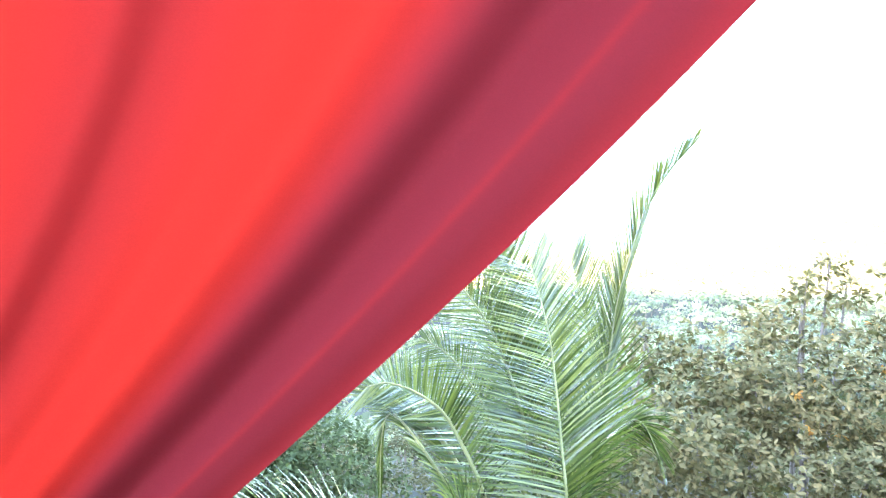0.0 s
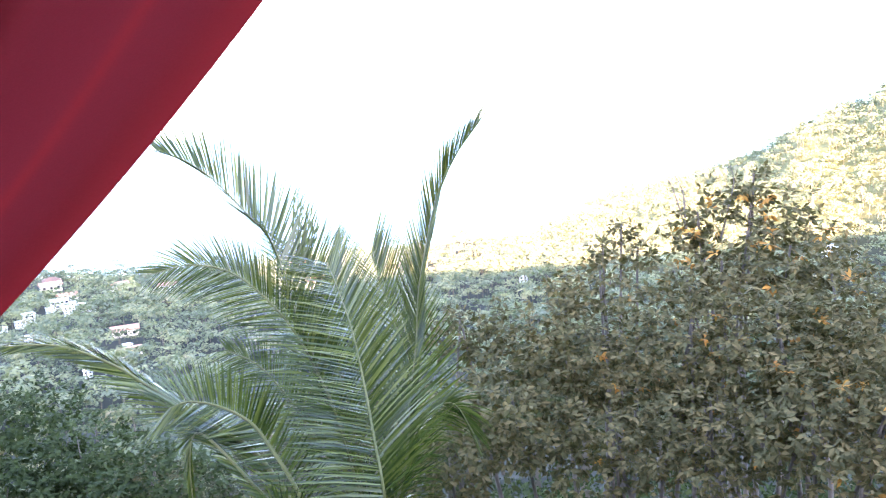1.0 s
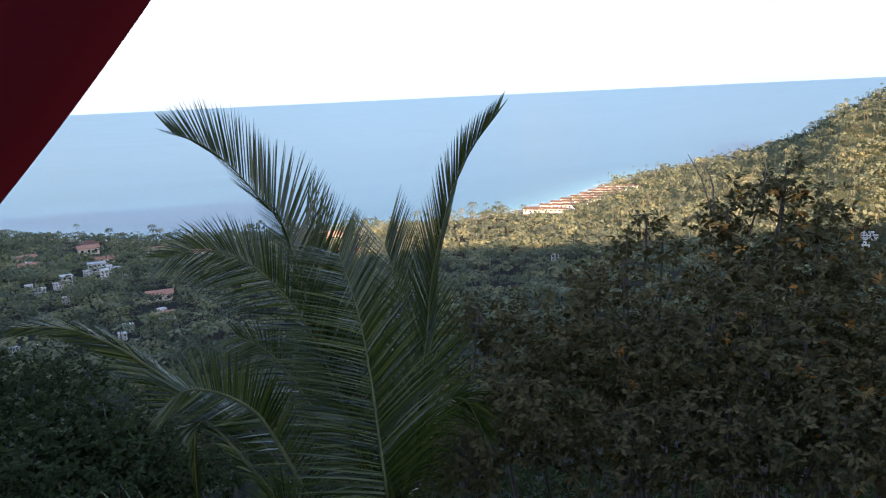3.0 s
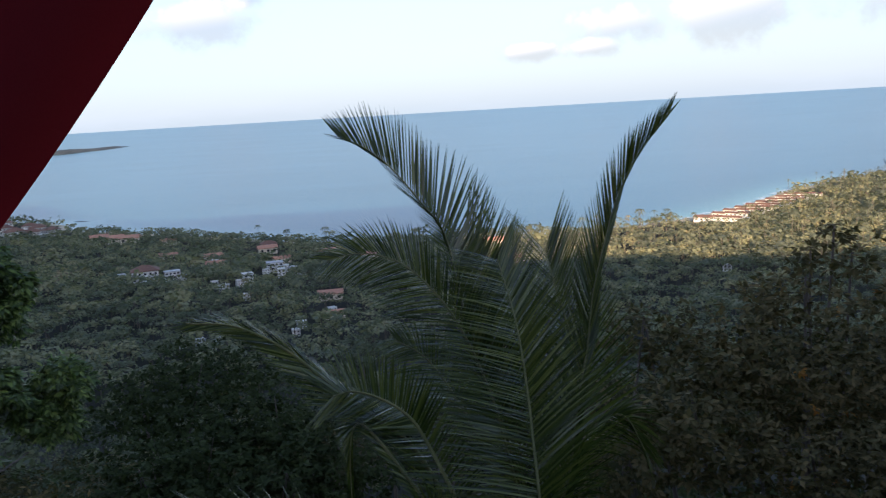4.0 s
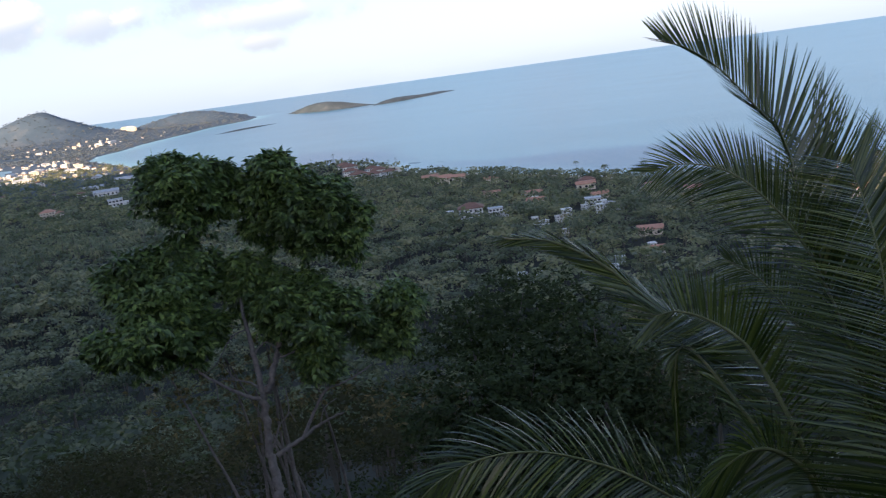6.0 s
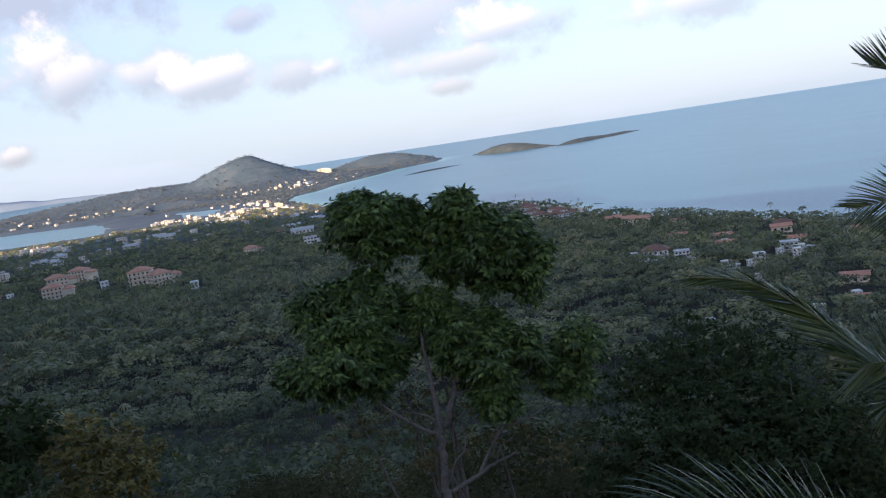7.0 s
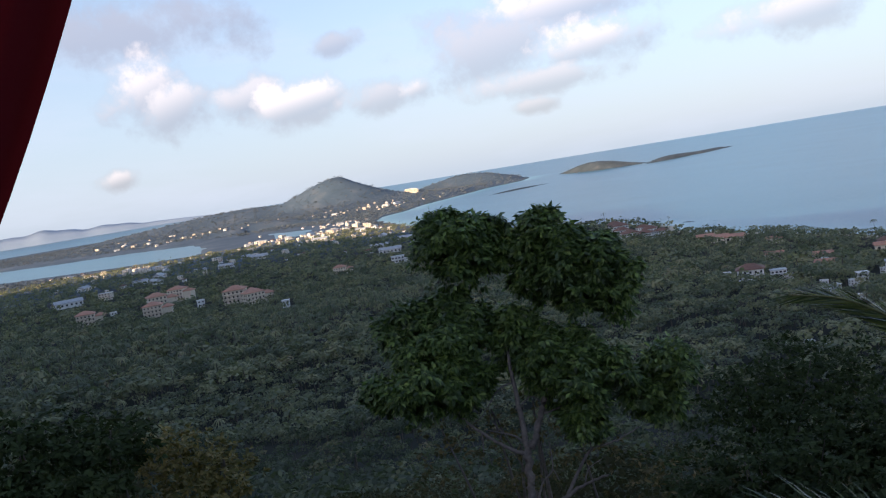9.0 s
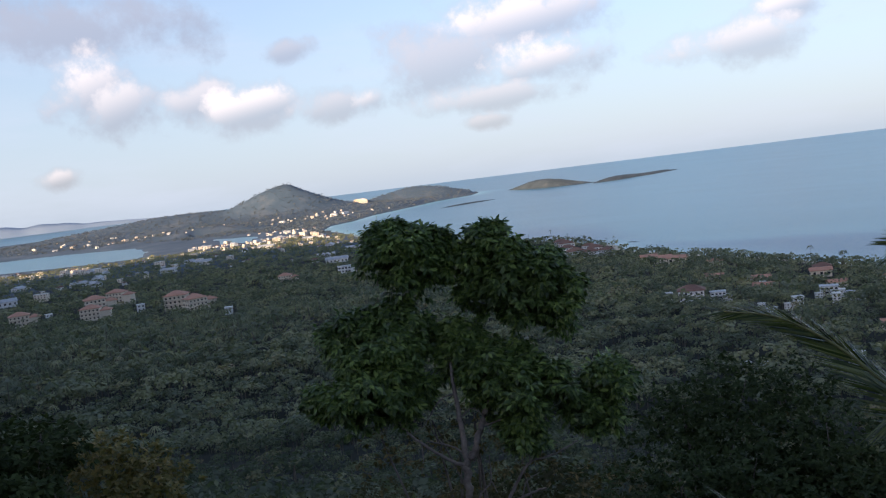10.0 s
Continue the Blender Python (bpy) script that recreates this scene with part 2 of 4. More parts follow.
M_SEA = water()
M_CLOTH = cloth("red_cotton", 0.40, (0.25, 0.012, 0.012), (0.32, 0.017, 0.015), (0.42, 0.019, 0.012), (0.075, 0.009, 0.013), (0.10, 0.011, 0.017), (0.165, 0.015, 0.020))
M_PLASTER = surface("plaster", grained((0.55, 0.50, 0.43), (0.66, 0.62, 0.55), 1.5, 30), 0.9, 0.2)
M_WOOD = surface("dark_wood", grained((0.08, 0.045, 0.025), (0.17, 0.10, 0.055), 2, 40), 0.6)


# ---- mesh helpers ----
def mesh_np(name, verts, faces, mats, smooth=False, index=None):
    """A mesh from arrays: corners (n, 3) and faces (m, 3 or 4)."""
    me = bpy.data.meshes.new(name)
    verts, faces = np.asarray(verts, np.float32), np.asarray(faces, np.int32)
    k = faces.shape[1]
    me.vertices.add(len(verts)), me.loops.add(faces.size), me.polygons.add(len(faces))
    me.vertices.foreach_set("co", verts.ravel())
    me.loops.foreach_set("vertex_index", faces.ravel())
    me.polygons.foreach_set("loop_start", np.arange(0, faces.size, k, dtype=np.int32))
    me.polygons.foreach_set("loop_total", np.full(len(faces), k, np.int32))
    me.polygons.foreach_set("use_smooth", np.full(len(faces), smooth))
    for m in mats:
        me.materials.append(m)
    if index is not None:
        me.polygons.foreach_set("material_index", np.asarray(index, np.int32))
    me.update(calc_edges=True)
    me.validate()
    return me


def part_np(name, verts, faces, mat, parent=None, label="", smooth=False):
    ob = new(name, mesh_np(name, verts, faces, [mat], smooth))
    ob.parent = parent
    return tagged(ob, label)


def part(name, bm, mat, parent=None, label="", smooth=False):
    me = bpy.data.meshes.new(name)
    bm.normal_update()
    bm.to_mesh(me)
    bm.free()
    me.materials.append(mat)
    for p in me.polygons:
        p.use_smooth = smooth
    ob = new(name, me)
    ob.parent = parent
    return tagged(ob, label)


def box_into(bm, x0, y0, z0, x1, y1, z1):
    vs = [bm.verts.new((x, y, z)) for z in (z0, z1) for y in (y0, y1) for x in (x0, x1)]
    for f in ((0, 2, 3, 1), (4, 5, 7, 6), (0, 1, 5, 4), (2, 6, 7, 3), (0, 4, 6, 2), (1, 3, 7, 5)):
        bm.faces.new([vs[i] for i in f])


def box(name, x0, y0, z0, x1, y1, z1, mat, parent=None, label=""):
    bm = bmesh.new()
    box_into(bm, x0, y0, z0, x1, y1, z1)
    return part(name, bm, mat, parent, label)


def smooth_line(points, count):
    """A Catmull-Rom line through the points."""
    p = np.array(points, float)
    p = np.vstack([2 * p[0] - p[1], p, 2 * p[-1] - p[-2]])
    t = np.linspace(0, len(points) - 1 - 1e-6, count)
    i = t.astype(int)
    s = (t - i)[:, None]
    a, b, c, d = p[i], p[i + 1], p[i + 2], p[i + 3]
    return 0.5 * (2 * b + (c - a) * s + (2 * a - 5 * b + 4 * c - d) * s ** 2 + (3 * b - 3 * c + d - a) * s ** 3)


def tube(points, radii, sides=7):
    """Corners and faces of a tapered, closed tube along the points."""
    p = np.array(points, float)
    tan = np.gradient(p, axis=0)
    tan /= np.linalg.norm(tan, axis=1, keepdims=True)
    ref = np.where(np.abs(tan[:, 2:]) > 0.9, np.array([[1.0, 0, 0]]), np.array([[0, 0, 1.0]]))
    u = np.cross(tan, ref)
    u /= np.linalg.norm(u, axis=1, keepdims=True)
    v = np.cross(tan, u)
    ang = np.linspace(0, 2 * np.pi, sides, endpoint=False)
    r = np.broadcast_to(np.array(radii, float), (len(p),))[:, None, None]
    ring = p[:, None] + r * (np.cos(ang)[None, :, None] * u[:, None] + np.sin(ang)[None, :, None] * v[:, None])
    faces = [(i * sides + k, i * sides + (k + 1) % sides, (i + 1) * sides + (k + 1) % sides, (i + 1) * sides + k) for i in range(len(p) - 1) for k in range(sides)]
    return ring.reshape(-1, 3), faces


def joined(pieces):
    vs, fs, n = [], [], 0
    for v, f in pieces:
        vs.append(np.asarray(v, float)), fs.append(np.asarray(f, int) + n)
        n += len(v)
    return np.vstack(vs), np.vstack(fs)


rng = np.random.default_rng(7)


# ---- the land ----
COAST = [(3200, -3000), (3200, 900), (1400, 900), (700, 960), (420, 930), (330, 850), (255, 755), (190, 695), (100, 650), (0, 655), (-100, 668), (-160, 700),
         (-225, 748), (-335, 812), (-400, 852), (-425, 905), (-470, 940), (-560, 965), (-650, 985), (-720, 1000), (-850, 1080), (-1038, 1203), (-1400, 1480),
         (-1700, 1720), (-1854, 1905), (-1930, 2100), (-2103, 2390), (-2389, 3066), (-2521, 3342), (-2600, 3774), (-2900, 4300), (-3800, 4700), (-5200, 4600),
         (-6700, 3600), (-7000, 2400), (-7000, -3000)]
LAKE = [(-2600, 880), (-2178, 1012), (-1948, 1079), (-1791, 1182), (-2100, 1420), (-2470, 1630), (-2868, 1598), (-3143, 1468), (-3700, 1380), (-3600, 1000)]
POND = [(-2217, 1750), (-1959, 1701), (-1731, 1478), (-1842, 1475)]


def shore(x, y, ring):
    """How far inside (+) or outside (-) a ring of corners the points lie, in metres."""
    best, inside = np.full(x.shape, 1e9), np.zeros(x.shape, bool)
    for (ax, ay), (bx, by) in zip(ring, ring[1:] + ring[:1]):
        ex, ey = bx - ax, by - ay
        k = np.clip(((x - ax) * ex + (y - ay) * ey) / (ex * ex + ey * ey), 0, 1)
        best = np.minimum(best, np.hypot(x - ax - k * ex, y - ay - k * ey))
        with np.errstate(divide="ignore", invalid="ignore"):
            inside ^= ((ay > y) != (by > y)) & (x < ex * (y - ay) / (ey if ey else 1e-9) + ax)
    return np.where(inside, best, -best)


def ease(v, low, high):
    t = np.clip((v - low) / (high - low), 0, 1)
    return t * t * (3 - 2 * t)


def waves(x, y, size):
    """Gentle unevenness, about -1 to 1."""
    a, b = x / size, y / size
    return (np.sin(a * 1.7 + 1.3 * np.sin(b * 1.1)) + np.sin(b * 1.9 + 1.7 * np.sin(a * 0.8 + 2)) + 0.6 * np.sin(2.7 * a + 3.1 * b) + 0.4 * np.sin(5.1 * a - 4.3 * b)) / 3


HILLS = [(-3120, 2950, 118, -360), (-3120, 2950, 45, 420), (-3225, 2850, 30, 100), (-3650, 2750, 46, 260), (-4000, 2650, 36, 300), (-4300, 2450, 20, 280), (-3250, 4080, 66, 190),
         (-3000, 4000, 30, 150), (-2700, 2050, 26, 160), (-3500, 2000, 20, 230), (-4100, 1950, 6, 300), (-500, 925, 11, 55)]



def land(x, y):
    """The height of the ground (before the distance is drawn in)."""
    x, y = np.asarray(x, float), np.asarray(y, float)
    far, az = np.hypot(x, y), np.degrees(np.arctan2(-x, y))
    inland = shore(x, y, COAST)
    z = np.where(inland > 0, np.minimum(0.4 + inland * 0.035, np.minimum(6 + inland * 0.008, 14 - 9 * ease(far, 1000, 1900))), np.maximum(inland * 0.06, -6 - 0.03 * far))
    firm = ease(inland, 5, 60)
    z = z + firm * 1.6 * waves(x, y, 60)
    for hx, hy, top, wide in HILLS:
        gap = np.hypot(x - hx, y - hy)
        z = z + firm * top * (np.exp(-gap ** 2 / (2 * wide * wide)) if wide > 0 else np.clip(1 + gap / wide, 0, 1) ** 1.5)
    # the spur that runs down to the shore
    crest = np.interp(-az, [19, 21, 24.4, 28.2, 31.8, 33.6, 35.3, 38.6, 41.8, 43.8, 50, 60, 90], [0, 0, 3, 13, 26, 40, 60, 74, 104, 120, 160, 185, 150])
    z = z + firm * crest * ease(far, 380, 880) * (1 - ease(far, 900, 1200)) * (1 + 0.05 * waves(x, y, 90))
    # the hill that the terrace stands on, and an unseen ridge behind it, raised to shade the plain
    u = y + 0.45 * np.maximum(-x, 0) + 0.12 * np.maximum(x, 0)
    hill = np.interp(u, [-700, -400, -230, -120, -25, -7, -3, 1, 9, 30, 100, 200, 300, 420], [30, 110, 168, 150, 108, 98.0, 97.4, 95.4, 92.8, 85, 58, 26, 12, -300])
    ridge = np.interp(y, [-1100, -700, -270, -150, 0, 60, 150], [20, 70, 166, 140, 80, 40, -300]) + (104 * ease(-x, 10, 130) + 75 * ease(-x, 380, 800)) * np.interp(y, [-900, -330, -230, -60], [0, 1, 1, 0])
    z = np.maximum(z, np.maximum(hill, ridge * ease(x, -2300, -1500) - 400 * ease(-x, 1500, 2300)) + np.where(far > 40, 2.5, 0.25) * waves(x, y, np.where(far > 40, 45, 5)))
    for ring, rise, reach in ((LAKE, 0.1, 150), (POND, 0.012, 420)):
        away = -shore(x, y, ring)
        z = np.minimum(z, np.where(away < 0, -1.5, 1.0 + rise * np.maximum(away, 0) + 1e3 * (away > reach)))
    return z


# The sea and all that lies on it beyond 1.5 km is drawn in along its line of sight, so that the horizon ends within 5 km.
DRAWN = np.linspace(1500, 4900, 400)
TRUE = 100 * DRAWN / (100 - 86 * ((DRAWN - 1500) / 3400) ** 2)


def drawn_in(v):
    """Lays what is farther than 1.5 km closer along its line of sight from EYE."""
    v = np.asarray(v, float)
    o = v - np.array(EYE)
    d = np.hypot(o[:, 0], o[:, 1]).clip(1e-6)
    r = np.where(d > 1500, np.interp(d, TRUE, DRAWN), d)
    return np.array(EYE) + o * (r / d)[:, None]


def polar_sheet(heads, dists):
    a, d = np.meshgrid(np.radians(heads), dists, indexing="ij")
    x, y = -np.sin(a) * d, np.cos(a) * d
    n, m = a.shape
    i, j = np.meshgrid(np.arange(n - 1), np.arange(m - 1), indexing="ij")
    q = (i * m + j).ravel()
    return x.ravel(), y.ravel(), np.stack([q, q + 1, q + m + 1, q + m], 1)


heads = np.concatenate([np.arange(-180, -50, 4.0), np.arange(-50, 75, 0.4), np.arange(75, 180.1, 4.0)])
heads[-1] = 180.0
dists = np.concatenate([[0.0, 1.2, 2.0, 3.0], np.geomspace(4, 1500, 170), np.geomspace(1525, 7600, 110)])
x, y, faces = polar_sheet(heads, dists)
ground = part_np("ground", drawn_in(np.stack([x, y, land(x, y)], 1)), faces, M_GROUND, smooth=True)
tagged(ground, "wooded hillside, coastal plain and sandy shore", "ground", kind="structure")
x, y, faces = polar_sheet(np.concatenate([np.arange(-180, -45, 3.0), np.arange(-45, 72, 0.4), np.arange(72, 180, 3.0), [180.0]]), np.concatenate([[200.0], np.geomspace(400, 1500, 160), np.interp(np.linspace(1520, 4900, 130), DRAWN, TRUE)]))
sea = part_np("water", drawn_in(np.stack([x, y, 0 * x], 1)), faces, M_SEA, smooth=True)
off = np.maximum(-shore(x, y, COAST), 0)
sea.data.attributes.new("shallow", "FLOAT", "POINT").data.foreach_set("value", np.where(off > 0, np.exp(-off / (28 + 0.012 * np.hypot(x, y))), 0.3).astype(np.float32))
tagged(sea, "calm blue-grey sea reaching to the horizon", "sea", kind="structure")


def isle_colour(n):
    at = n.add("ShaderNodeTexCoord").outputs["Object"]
    # Blue-grey haze of the distance is mixed into the scrub colour.
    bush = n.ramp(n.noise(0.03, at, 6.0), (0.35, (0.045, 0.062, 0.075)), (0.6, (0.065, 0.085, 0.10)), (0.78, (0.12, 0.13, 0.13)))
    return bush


M_ISLE = surface("hazed_island_scrub", isle_colour, 0.9)


def island(name, x, y, along, half, wide, top, label, seed):
    """A low wooded island with a pale shore, longer in the heading given."""
    n, m = 64, 14
    a, r = np.meshgrid(np.linspace(0, 2 * np.pi, n + 1), np.linspace(0, 1, m), indexing="ij")
    rag = 1 + 0.12 * np.sin(3 * a + seed) + 0.07 * np.sin(7 * a + 2 * seed)
    u, v = np.cos(a) * r * half * rag, np.sin(a) * r * wide * rag
    t = radians(along)
    hump = (1 - r ** 2.2) * (0.62 + 0.38 * np.sin(2.2 * u / half + seed)) + 0.05 * np.sin(u / 17) * np.sin(v / 13) * (1 - r)
    p = np.stack([x - u * np.sin(t) + v * np.cos(t), y + u * np.cos(t) + v * np.sin(t), -1.0 + (top + 1) * hump], 2).reshape(-1, 3)
    i, j = np.meshgrid(np.arange(n), np.arange(m - 1), indexing="ij")
    q = (i * m + j).ravel()
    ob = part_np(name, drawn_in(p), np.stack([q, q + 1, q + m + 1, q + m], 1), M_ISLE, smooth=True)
    return tagged(ob, label, "island", "islands in the bay", "structure")


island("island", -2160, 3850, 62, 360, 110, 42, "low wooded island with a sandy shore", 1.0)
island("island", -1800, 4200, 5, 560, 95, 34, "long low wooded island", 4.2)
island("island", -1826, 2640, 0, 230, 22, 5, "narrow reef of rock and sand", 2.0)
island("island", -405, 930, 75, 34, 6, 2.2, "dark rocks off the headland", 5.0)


# The hills' pale blue is air haze painted as their colour.
M_HAZY = surface("far_hazed_hills", grained((0.25, 0.33, 0.43), (0.30, 0.38, 0.47), 0.004, 0.03), 0.95)
heads = np.radians(np.linspace(54, 86, 90))
crest = 86 + np.interp(np.degrees(heads), [54, 57, 60, 64, 70, 86], [0, 9, 26, 48, 60, 40]) * (1 + 0.16 * np.sin(heads * 90) + 0.08 * np.sin(heads * 211))
rows = [np.stack([-np.sin(heads) * d, np.cos(heads) * d, z], 1) for d, z in ((4700, 0 * crest + 68), (4790, 0.5 * crest + 43), (4860, crest), (4890, 0 * crest + 80))]
q = (np.arange(3)[:, None] * 90 + np.arange(89)).ravel()
tagged(part_np("backdrop", np.vstack(rows), np.stack([q, q + 1, q + 91, q + 90], 1), M_HAZY, smooth=True), "hills far across the water, pale blue with painted haze", "hills", kind="structure")


# ---- houses ----
CLEARINGS = []
M_CREAM = surface("cream_render", grained((0.66, 0.56, 0.44), (0.80, 0.72, 0.60), 0.4, 6), 0.85)
M_WHITE = surface("white_render", grained((0.62, 0.62, 0.60), (0.80, 0.80, 0.78), 0.4, 6), 0.85)
M_TERRA = surface("terracotta_tiles", grained((0.40, 0.20, 0.135), (0.56, 0.31, 0.22), 0.5, 5), 0.8)
M_RUST = surface("rust_brown_tiles", grained((0.15, 0.085, 0.065), (0.26, 0.15, 0.115), 0.5, 5), 0.8)
M_SHEET = surface("grey_roof_sheet", grained((0.32, 0.34, 0.36), (0.50, 0.52, 0.54), 0.4, 5), 0.55)
M_PANE = surface("dark_window_glass", (0.03, 0.035, 0.045), 0.12, spec=0.6)


def hip_roof(w, d, z, rise, over, ridge, mat, parent, x=0.0, y=0.0):
    """A roof with four slopes and thick eaves; ridge: the ridge's length."""
    bm = bmesh.new()
    hw, hd, r = w / 2 + over, d / 2 + over, ridge / 2
    low = [bm.verts.new((x + sx * hw, y + sy * hd, z - 0.25)) for sx, sy in ((-1, -1), (1, -1), (1, 1), (-1, 1))]
    eave = [bm.verts.new((x + sx * hw, y + sy * hd, z)) for sx, sy in ((-1, -1), (1, -1), (1, 1), (-1, 1))]
    a, b = bm.verts.new((x - r, y, z + rise)), bm.verts.new((x + r, y, z + rise))
    bm.faces.new(low[::-1])
    for i in range(4):
        bm.faces.new((low[i], low[(i + 1) % 4], eave[(i + 1) % 4], eave[i]))
    bm.faces.new((eave[0], eave[1], b, a)), bm.faces.new((eave[1], eave[2], b)), bm.faces.new((eave[2], eave[3], a, b)), bm.faces.new((eave[3], eave[0], a))
    return part("roof", bm, mat, parent)


def house(name, label, w, d, floors, storey, wall, roof, style, bays, group="", wing=0.0, balcony=False, big=1.0):
    """One house round its own origin: walls on a footing, roof, and a window in each bay of each floor on all four sides."""
    ob = tagged(new(name), label, "house", group)
    h = floors * storey
    box("wall", -w / 2, -d / 2, -3.5, w / 2, d / 2, h, wall, ob)
    if wing:
        box("wall", w / 2, -d * 0.42, -3.5, w / 2 + wing, d * 0.30, h - storey * 0.9, wall, ob)
    if style == "hip":
        hip_roof(w, d, h + 0.25, w * 0.20, 0.9, max(w - d, 0.5) * 0.9, roof, ob)
        if wing:
            hip_roof(wing + 1, d * 0.72, h - storey * 0.9 + 0.25, wing * 0.3, 0.7, 0.5, roof, ob, w / 2 + wing / 2 + 0.3, -d * 0.06)
    elif style == "gable":
        hip_roof(w, d, h + 0.2, d * 0.24, 0.7, w + 1.3, roof, ob)
    else:
        box("roof", -w / 2 - 0.5, -d / 2 - 0.5, h, w / 2 + 0.5, d / 2 + 0.5, h + 0.4, roof, ob)
    pw, ph = w / bays * 0.38 * big, storey * 0.44
    for f in range(floors):
        z0 = f * storey + storey * 0.28
        for b in range(bays):
            cx = -w / 2 + w * (b + 0.5) / bays
            for s in (-1, 1):
                y0 = s * d / 2
                box("window", cx - pw / 2, min(y0, y0 + s * 0.06), z0, cx + pw / 2, max(y0, y0 + s * 0.06), z0 + ph, M_PANE, ob)
        for b in range(max(bays - 2, 1)):
            cy = -d / 2 + d * (b + 0.5) / max(bays - 2, 1)
            for s in (-1, 1):
                if s > 0 and wing and f < floors:
                    continue
                x0 = s * w / 2
                box("window", min(x0, x0 + s * 0.06), cy - 0.7, z0, max(x0, x0 + s * 0.06), cy + 0.7, z0 + ph, M_PANE, ob)
        if balcony:
            box("balcony", -w / 2, -d / 2 - 1.5, f * storey - 0.1, w / 2, -d / 2 - 0.07, f * storey + 0.75, wall, ob)
    return ob


def settle(ob, x, y, turn, size=1.0, lift=0.0, first=False):
    """Stands a house (or a copy of it) on the ground at x, y, its front turned to the heading given."""
    at = np.array([[x, y, float(land(x, y)) + lift]])
    near = drawn_in(at)[0]
    shrink = float(np.linalg.norm(near - np.array(EYE)) / np.linalg.norm(at[0] - np.array(EYE)))
    m = Matrix.Translation(near) @ pose(0, 0, 0, 0, 0, turn) @ Matrix.Diagonal((*(size * shrink,) * 3, 1))
    if first:
        ob.matrix_basis = m
        return ob
    return copy_thing(ob, m)


def row_of(proto, rows):
    for x, y, turn, size, lift in rows:
        settle(proto, x, y, turn, size, lift)


villa = settle(house("villa", "cream three-storey villa with terracotta hipped roofs", 15, 12, 3, 3.0, M_CREAM, M_TERRA, "hip", 5, "villas among the trees", 8, True), -738, 430, 50, 1.15, 1, True)
row_of(villa, [(-790, 466, 64, 1.1, 2), (-812, 505, 30, 1.0, 3), (-678, 482, 40, 1.15, 1), (-640, 474, 75, 1.0, 0.5), (-808, 398, 60, 1.0, 0.5), (-700, 640, 40, 0.8, 0)])
block = settle(house("house", "plain white cubic house with a flat roof", 8, 8, 2, 3.4, M_WHITE, M_WHITE, "flat", 2, "white houses on the plain"), -124, 482, 25, 0.7, 1.5, True)
row_of(block, [(-132, 460, 40, 0.8, 0), (-113, 434, 10, 0.7, 0), (-72, 352, 15, 0.6, 0), (-725, 474, 60, 1.3, 1), (-580, 462, 45, 1.1, 1), (-810, 428, 70, 1.1, 1), (-206, 503, 30, 0.8, 1), (-104, 338, 10, 0.6, 0), (-118, 342, 30, 0.6, 0),
               (141, 444, -20, 0.8, 0), (283, 377, -30, 0.6, 0), (294, 370, -50, 0.55, 1), (288, 311, -40, 0.55, 0)])
modern = settle(house("house", "white modern house with wide dark glazing", 13, 9, 2, 3.2, M_WHITE, M_SHEET, "flat", 4, "white houses on the plain", 5, True, 1.6), -117, 524, 15, 0.75, 1.5, True)
row_of(modern, [(-102, 514, -10, 0.8, 1), (-174, 500, 25, 0.9, 2), (-665, 698, 45, 1.5, 1), (292, 388, -40, 0.6, 1)])
lodge = settle(house("guest_house", "white terraced guest house with a rust-brown roof", 15, 10, 2, 3.1, M_WHITE, M_RUST, "hip", 5, "white houses on the plain", 0, True), -188, 494, 20, 1.0, 2, True)
row_of(lodge, [(-143, 626, 20, 0.75, 0.5), (-436, 802, 30, 1.0, 2), (-413, 776, 45, 1.1, 1), (-398, 780, 15, 1.0, 1), (-390, 800, 60, 0.9, 1), (-455, 835, 40, 1.1, 2), (-430, 840, 10, 0.9, 1), (-474, 858, 30, 1.0, 1), (-410, 815, 20, 1.0, 1)])
bungalow = settle(house("bungalow", "low bungalow with an orange-red tiled roof", 12, 7, 1, 3.2, M_CREAM, M_TERRA, "gable", 3, "bungalows by the shore"), -174, 589, 15, 1.0, 1, True)
row_of(bungalow, [(-299, 724, 20, 1.3, 1), (-282, 716, 15, 1.3, 1), (-318, 738, 30, 1.2, 1), (-60, 382, 20, 0.8, 0), (-67, 422, 10, 1.0, 0), (31, 503, 0, 1.2, 1), (25, 592, 0, 1.2, 1), (-160, 545, 10, 1.0, 1), (-92, 580, 20, 0.9, 1), (-240, 690, 20, 1.0, 1)])
cabin = settle(house("bungalow", "low beach bungalow with a rust-brown roof", 13, 6, 1, 3.0, M_WHITE, M_RUST, "gable", 3, "bungalows by the shore"), 192, 664, -46, 0.8, 1.0, True)
cabin.scale = (1, 1, 1)
for k in range(27):
    along, deep = (k % 9) / 8, k // 9
    settle(cabin, 197 + 112 * along + 8 * deep, 670 + 118 * along - 8 * deep, -46, 0.8, 1.0)
hall = settle(house("hall", "long hall with a grey metal roof", 30, 13, 1, 5.0, M_WHITE, M_SHEET, "gable", 6, "town buildings"), -802, 830, 40, 1.0, 0, True)
row_of(hall, [(-828, 925, 30, 1.0, 0), (-908, 918, 60, 0.9, 0), (-952, 1030, 20, 1.0, 0), (-1052, 500, 70, 1.1, 1), (-1180, 900, 40, 1.0, 0), (-1300, 1150, 30, 1.1, 0)])
shop = settle(house("town_house", "cream flat-roofed town building", 18, 11, 3, 3.2, M_CREAM, M_WHITE, "flat", 4, "town buildings"), -1500, 1360, 45, 1.0, 0, True)
